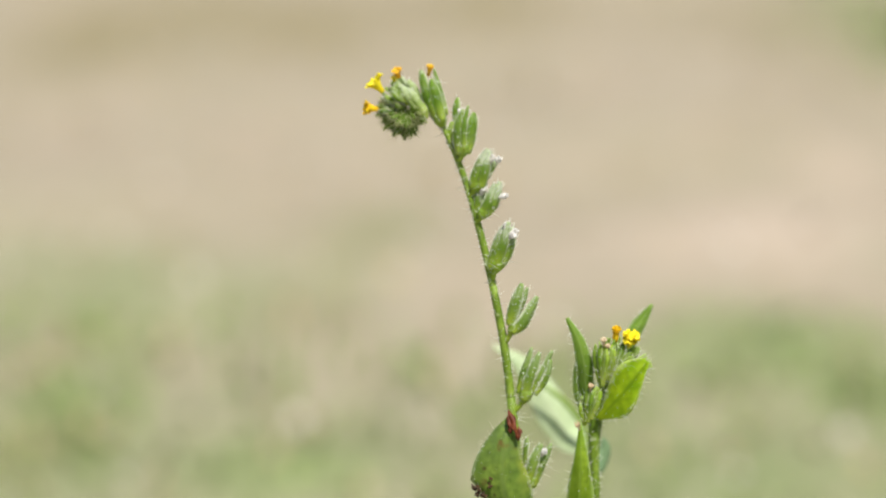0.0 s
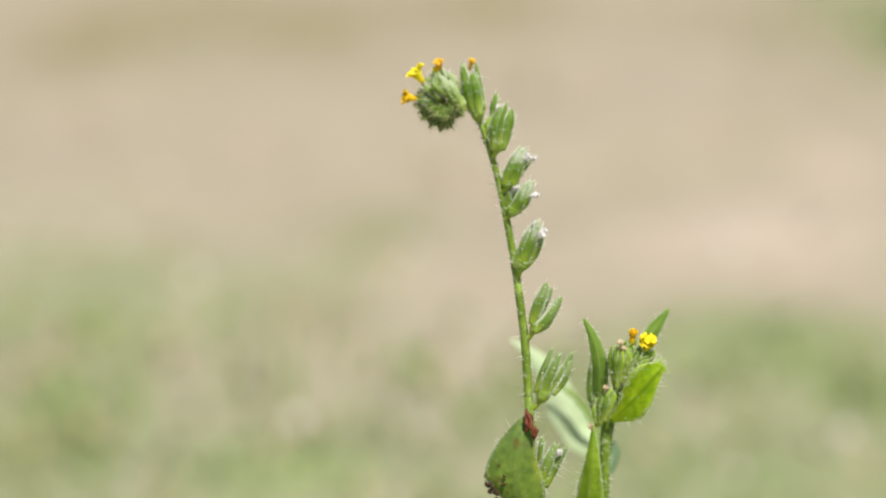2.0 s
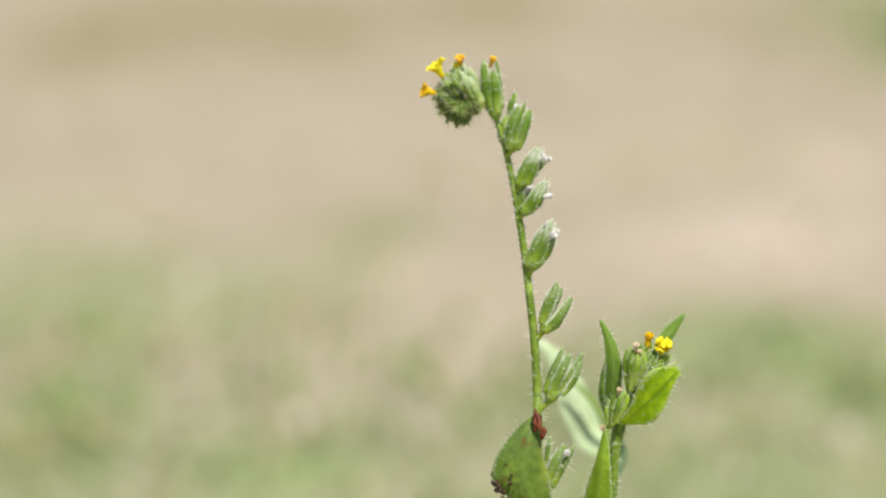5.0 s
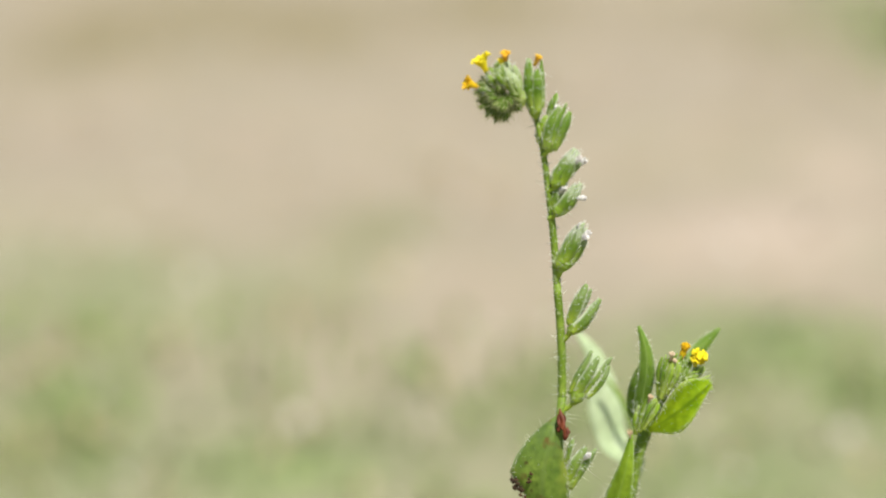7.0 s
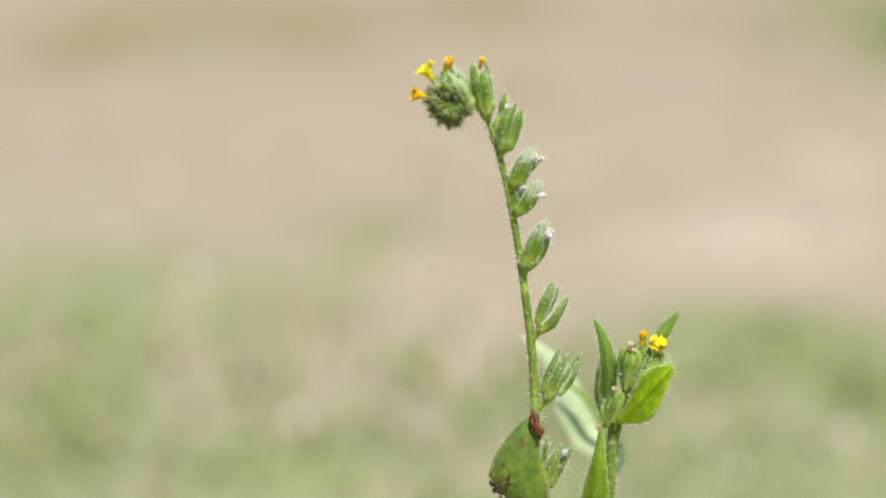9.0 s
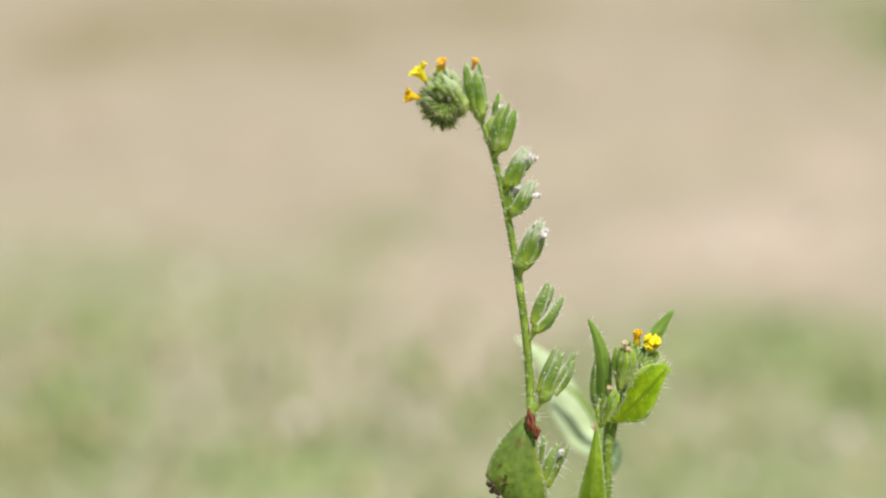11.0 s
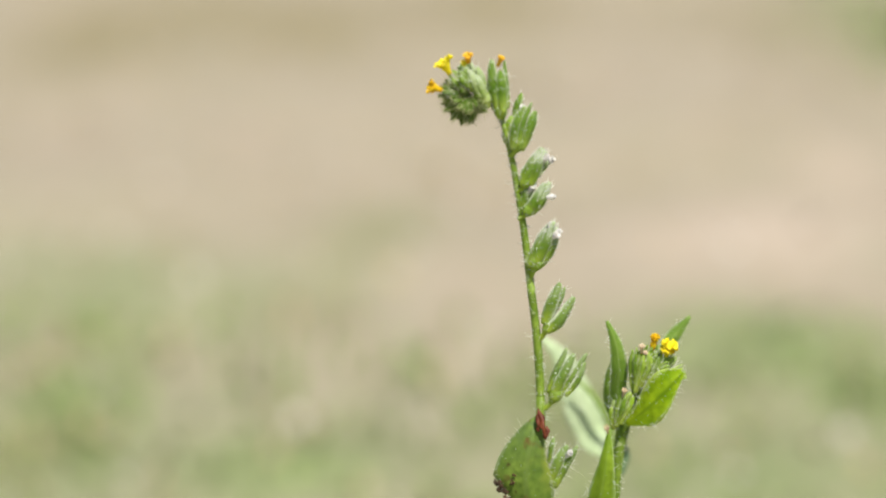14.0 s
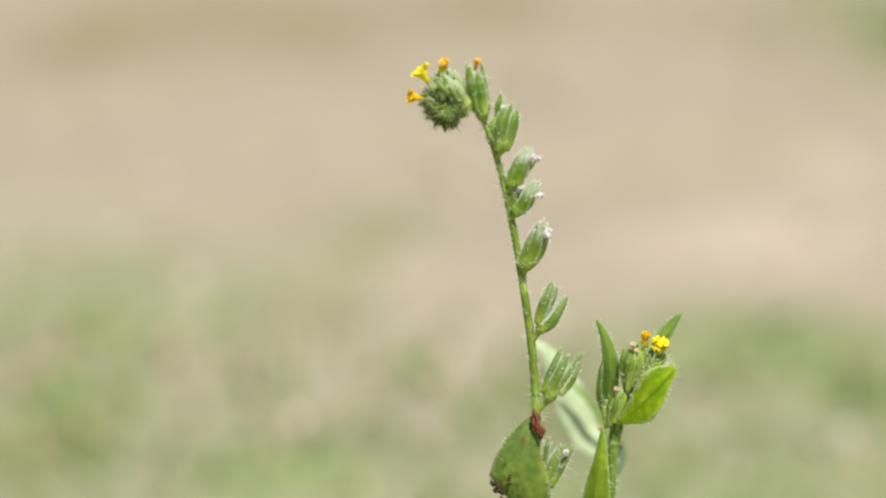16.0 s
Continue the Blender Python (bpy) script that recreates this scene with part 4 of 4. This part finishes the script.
for base, tips, skin in (((17.4, -2.0, 182.9), ((16.8, -2.0, 190.8), (17.6, -1.0, 190.9), (17.3, -2.8, 190.4)), SEPAL),
                         ((17.7, -3.0, 183.7), ((17.8, -3.0, 190.9), (18.7, -3.5, 190.4), (18.3, -2.4, 190.9)), PALE_SEPAL),
                         ((18.4, -1.0, 183.6), ((19.6, -1.0, 191.5), (20.9, -1.0, 191.5), (20.2, -2.0, 191.4)), SEPAL),
                         ((18.7, -3.0, 184.7), ((19.3, -3.4, 190.6), (20.0, -3.8, 190.3), (19.7, -2.8, 190.8)), PALE_SEPAL),
                         ((19.6, 0.0, 184.6), ((21.5, 0.0, 191.2), (22.2, -1.0, 190.9), (22.0, 1.0, 189.8)), SEPAL),
                         ((19.6, -3.0, 185.6), ((20.8, -3.0, 190.5), (21.5, -3.6, 190.0), (21.2, -2.4, 190.5)), SEPAL),
                         ((20.2, -2.0, 185.5), ((22.3, -2.0, 190.3), (23.0, -2.6, 189.9), (22.7, -1.4, 190.4)), PALE_SEPAL),
                         ((18.2, 0.0, 182.9), ((18.8, 0.0, 190.8), (19.5, 0.5, 190.2), (19.2, 1.0, 190.9)), SEPAL),
                         ((18.6, -2.0, 184.6), ((20.3, -2.0, 190.3), (20.9, -1.5, 190.6), (20.5, -2.6, 190.1)), PALE_SEPAL),
                         ((14.6, -4.0, 177.4), ((15.3, -4.0, 183.6), (16.3, -3.4, 183.0), (15.7, -5.0, 182.9)), SEPAL),
                         ((14.1, -3.0, 176.6), ((13.9, -3.0, 181.5), (14.9, -3.0, 181.3), (13.5, -4.0, 180.6)), PALE_SEPAL),
                         ((15.3, -4.0, 178.0), ((16.6, -4.0, 183.6), (17.2, -4.6, 182.9), (16.9, -3.4, 183.0)), PALE_SEPAL)):
    calyx(*br, base, tips, R, 0.48, 14, skin, studs=3, silver=0.4, blunt=0.4)
for a, b in (((22.0, -2.0, 186.6), (24.0, -3.0, 189.8)), ((22.4, -3.0, 186.2), (25.5, -3.5, 188.1)), ((23.0, -2.0, 185.2), (26.4, -2.0, 186.3)), ((20.9, -3.0, 187.0), (22.7, -4.5, 189.0))):
    bud(*br, a, b, R, 0.9, 20, PALE_SEPAL)
crumpled(*br, (23.0, -3.2, 191.4), (0.15, -0.45, 0.9), R, YELLOW, 1.75, label="crumpled bright yellow corolla")
trumpet(*br, (20.4, -1.0, 190.7), (0.15, -0.2, 1), R, ORANGE, 2.1, 0.6, 1.3, 0.25, foot=0.5, label="half-open orange corolla")
corolla(*br, (18.2, -3.0, 190.5), (0.05, -0.3, 1), R, PEACH, 1.5, 0.6, 0.5, label="fading peach corolla")
corolla(*br, (18.7, -3.0, 189.6), (0.2, -0.3, 1), R, PEACH, 1.2, 0.5, 0.5, label="fading peach corolla")
corolla(*br, (15.3, -4.0, 182.5), (0.15, -0.4, 1), R, PEACH, 1.6, 0.5, 0.4, label="fading peach corolla")


# ---- the wind ----
# how far the wind leans the plant, every tenth of a second, in degrees: at the foot, in the middle and top of the stem, and the branch
FOOT_EARLY = [-4.37, -3.84, -3.37, -2.04, -2.40, -1.90, -1.67, -1.92, -1.81, -2.16, -1.45, -2.28, -1.97, -1.67, -1.79, -1.91, -1.55, -1.55, -1.55, -1.33, -1.11, 2.31, 1.96, -2.04, -0.59, -0.56, 0.86, 5.69, 0.02, 4.74, 5.02, 3.17, 5.81, 3.29, 2.57, 2.57, 3.04, 1.70, 4.13, 3.04, 1.45, 0.98, 0.25]
WAIST_EARLY = [1.10, 2.59, 2.14, 1.12, 0.48, 3.07, 0.68, 1.92, 0.62, 1.88, 1.13, 1.60, 1.48, 1.31, 1.86, 1.92, 1.22, 0.80, 1.01, 0.87, 1.13, -2.52, 0.80, 2.32, 1.50, 0.04, 1.10, -3.88, 2.78, -1.44, -3.46, 0.29, -5.38, -0.06, -1.55, -1.95, -1.12, -1.27, -2.56, -1.54, 0.76, -1.20, 0.88]
TOP_EARLY = [-2.94, -3.60, -3.42, -2.44, -4.40, -1.40, -2.43, -0.70, -2.83, -1.28, -2.56, -2.05, -1.61, -1.28, -0.52, -2.04, -1.17, -1.94, -1.56, -1.34, -1.67, 0.56, 5.69, -0.23, 1.42, -1.16, 3.84, 5.48, 5.01, 7.74, 3.62, 7.45, 3.07, 7.09, 2.85, 4.22, 4.64, 1.46, 4.45, 3.91, 3.48, -0.01, 2.13]
SIDE_EARLY = [-1.90, -1.98, -3.10, -3.15, -2.12, -1.09, -1.47, -1.40, -1.25, -1.46, -1.22, -1.48, -1.72, -1.96, -1.67, -1.38, -1.56, -1.56, -1.56, -1.34, -1.13, 1.26, 2.06, -0.93, -0.45, -1.00, -1.11, 1.83, 0.57, 1.09, 1.40, 2.35, 2.76, 3.54, 2.20, 2.50, 0.93, 0.98, 1.83, 1.18, 0.52, 0.81, 1.01]
FOOT_MIDDLE = [-0.35, 0.74, 0.78, 2.19, 2.68, 4.13, 4.48, 5.10, 3.41, 5.70, 6.79, 7.03, 2.13, 6.54, 2.80, 4.74, 8.60, 2.13, 2.45, -0.22, 1.59, -0.83, 1.06, -1.32, 0.13, -0.59, 0.39, 0.00, -0.59, -0.34]
WAIST_MIDDLE = [1.22, 0.77, -1.16, -0.32, -2.52, -1.36, -2.14, -2.53, -0.97, -3.99, -3.50, -1.90, -1.19, -3.83, -1.52, -2.02, -4.70, -0.78, -1.10, -0.40, 0.03, -0.26, 0.57, 1.36, 0.85, 0.67, 0.41, 0.00, 1.29, 0.21]
TOP_MIDDLE = [1.44, 3.00, 1.76, 4.22, 1.35, 6.60, 5.96, 4.34, 5.70, 5.32, 8.54, 11.89, 5.33, 7.40, 3.42, 6.73, 10.19, 5.00, 3.39, -1.22, 3.51, -2.31, 1.54, -0.40, 1.84, -0.09, 1.57, 0.00, 1.05, -0.37]
SIDE_MIDDLE = [-0.52, -0.38, 0.01, 0.85, 0.97, 2.21, 1.02, 4.44, 2.16, 3.63, 3.77, 3.18, 2.09, 3.46, 1.76, 2.10, 4.37, 5.10, 1.54, 0.38, 0.20, -0.64, 0.37, -0.38, 0.34, 0.17, 0.29, 0.00, 0.30, -0.02]
FOOT_LATE = [-1.92, -0.71, -1.23, 0.86, 0.39, 1.47, 0.13, 1.91, 2.45, 1.35, 1.47, -0.47, 0.89, 1.59, 0.62, 1.47, 2.68, 0.89, 0.98, 0.51, 0.51, 1.11, 0.17, 0.25, 1.59, 1.47, 1.84, 1.11, 0.98, 0.51, 0.51, -0.22, 0.34, 0.25, 0.39, 1.35, 1.96, 1.50, 1.23, 0.51, 0.25, -0.59, -0.00, -0.22, -0.94, -0.47, -0.10, 0.22]
WAIST_LATE = [2.12, 0.17, 0.36, -0.64, -0.49, -0.04, 1.17, -1.57, -0.51, -1.05, -0.20, 0.88, -0.39, -1.13, 0.33, -0.88, -1.01, -0.39, -0.62, 0.95, -0.42, 0.44, -0.98, 1.03, -0.66, -0.20, -0.90, -0.78, -0.04, 0.52, 0.05, 1.12, -0.02, 0.56, 0.25, -1.16, -0.20, -1.35, 0.08, 0.21, 0.61, 0.77, 0.76, 0.44, 2.02, 0.73, 1.30, -1.18]
TOP_LATE = [-0.32, -1.25, -0.14, 0.74, -0.05, 3.14, 2.40, 4.44, 4.42, 1.05, 2.86, 0.58, 2.68, 1.45, 1.96, 1.63, 4.07, 4.24, 1.04, 2.79, 0.35, 3.21, 0.85, 2.41, 2.30, 2.86, 2.41, 4.16, 2.08, 2.05, 1.20, 1.53, 0.38, 1.56, 1.29, 0.87, 3.92, 1.50, 2.84, 1.48, 1.66, 0.10, 2.05, 0.31, 1.60, 0.29, 2.11, -0.07]
SIDE_LATE = [-0.90, -0.36, -0.59, 0.52, 1.29, 1.17, 0.47, 1.17, 1.28, 0.01, 1.05, 0.58, 0.50, 0.95, 0.59, 0.16, 1.22, 0.16, 0.29, -0.32, 0.94, 1.09, 0.62, 0.88, 1.33, 0.54, 1.52, 1.43, 0.18, 0.06, 0.06, 0.26, 0.09, 0.38, 0.53, 0.52, 1.04, 0.77, 1.11, 0.68, 0.00, -0.33, -0.69, -0.50, -0.17, -0.18, 0.04, 0.29]
# lulls between the gusts
LULLS = [(4.6, 1.52, -0.29, 0.70, 1.37), (5.0, 0.51, 0.27, 1.23, 0.73), (5.4, 1.35, -0.41, 0.49, 1.32), (5.8, 0.34, 0.15, 1.02, 0.45),
         (9.6, -0.34, 0.25, 0.48, 0.02), (10.0, 0.51, -0.43, -0.27, 0.50), (10.4, -0.68, 0.40, 0.26, -0.43), (10.9, -0.51, 0.13, -0.53, -0.50)]


def leanings():
    rows = []
    for start, *lists in ((0.0, FOOT_EARLY, WAIST_EARLY, TOP_EARLY, SIDE_EARLY), (6.3, FOOT_MIDDLE, WAIST_MIDDLE, TOP_MIDDLE, SIDE_MIDDLE),
                          (11.3, FOOT_LATE, WAIST_LATE, TOP_LATE, SIDE_LATE)):
        rows += [(start + 0.1 * i, *v) for i, v in enumerate(zip(*lists))]
    return sorted(rows + LULLS)


def turn_at(joint, degrees):
    """A lean to the plant's +x side about a joint."""
    p = vec(joint)
    return Matrix.Translation(p) @ Matrix.Rotation(radians(degrees), 4, "Y") @ Matrix.Translation(-p)


def motions():
    keyed = {ob: [] for ob in (*pieces, coil, branch, front, hind)}
    for t, foot, waist, upper, side in leanings():
        m = Matrix()
        for i, joint in enumerate(JOINTS):
            m = m @ turn_at(joint, 0 if i < 4 else foot * 0.5 if i < 6 else waist if i == 6 else upper / 3)
            if i == 4:
                low = m.copy()
            keyed[pieces[i]].append((t, m.copy()))
            if i == 5:
                keyed[front].append((t, m.copy()))
        keyed[coil].append((t, m.copy()))
        arm = low @ turn_at(BRANCH, side)
        keyed[branch].append((t, arm))
        # the loose leaf swings further than its branch, up to a stop
        keyed[hind].append((t, arm @ turn_at(LEAF_FOOT, 0.86 * (foot * 0.5 + side + 4.1))))
    for ob, rows in keyed.items():
        walk(ob, rows)


motions()
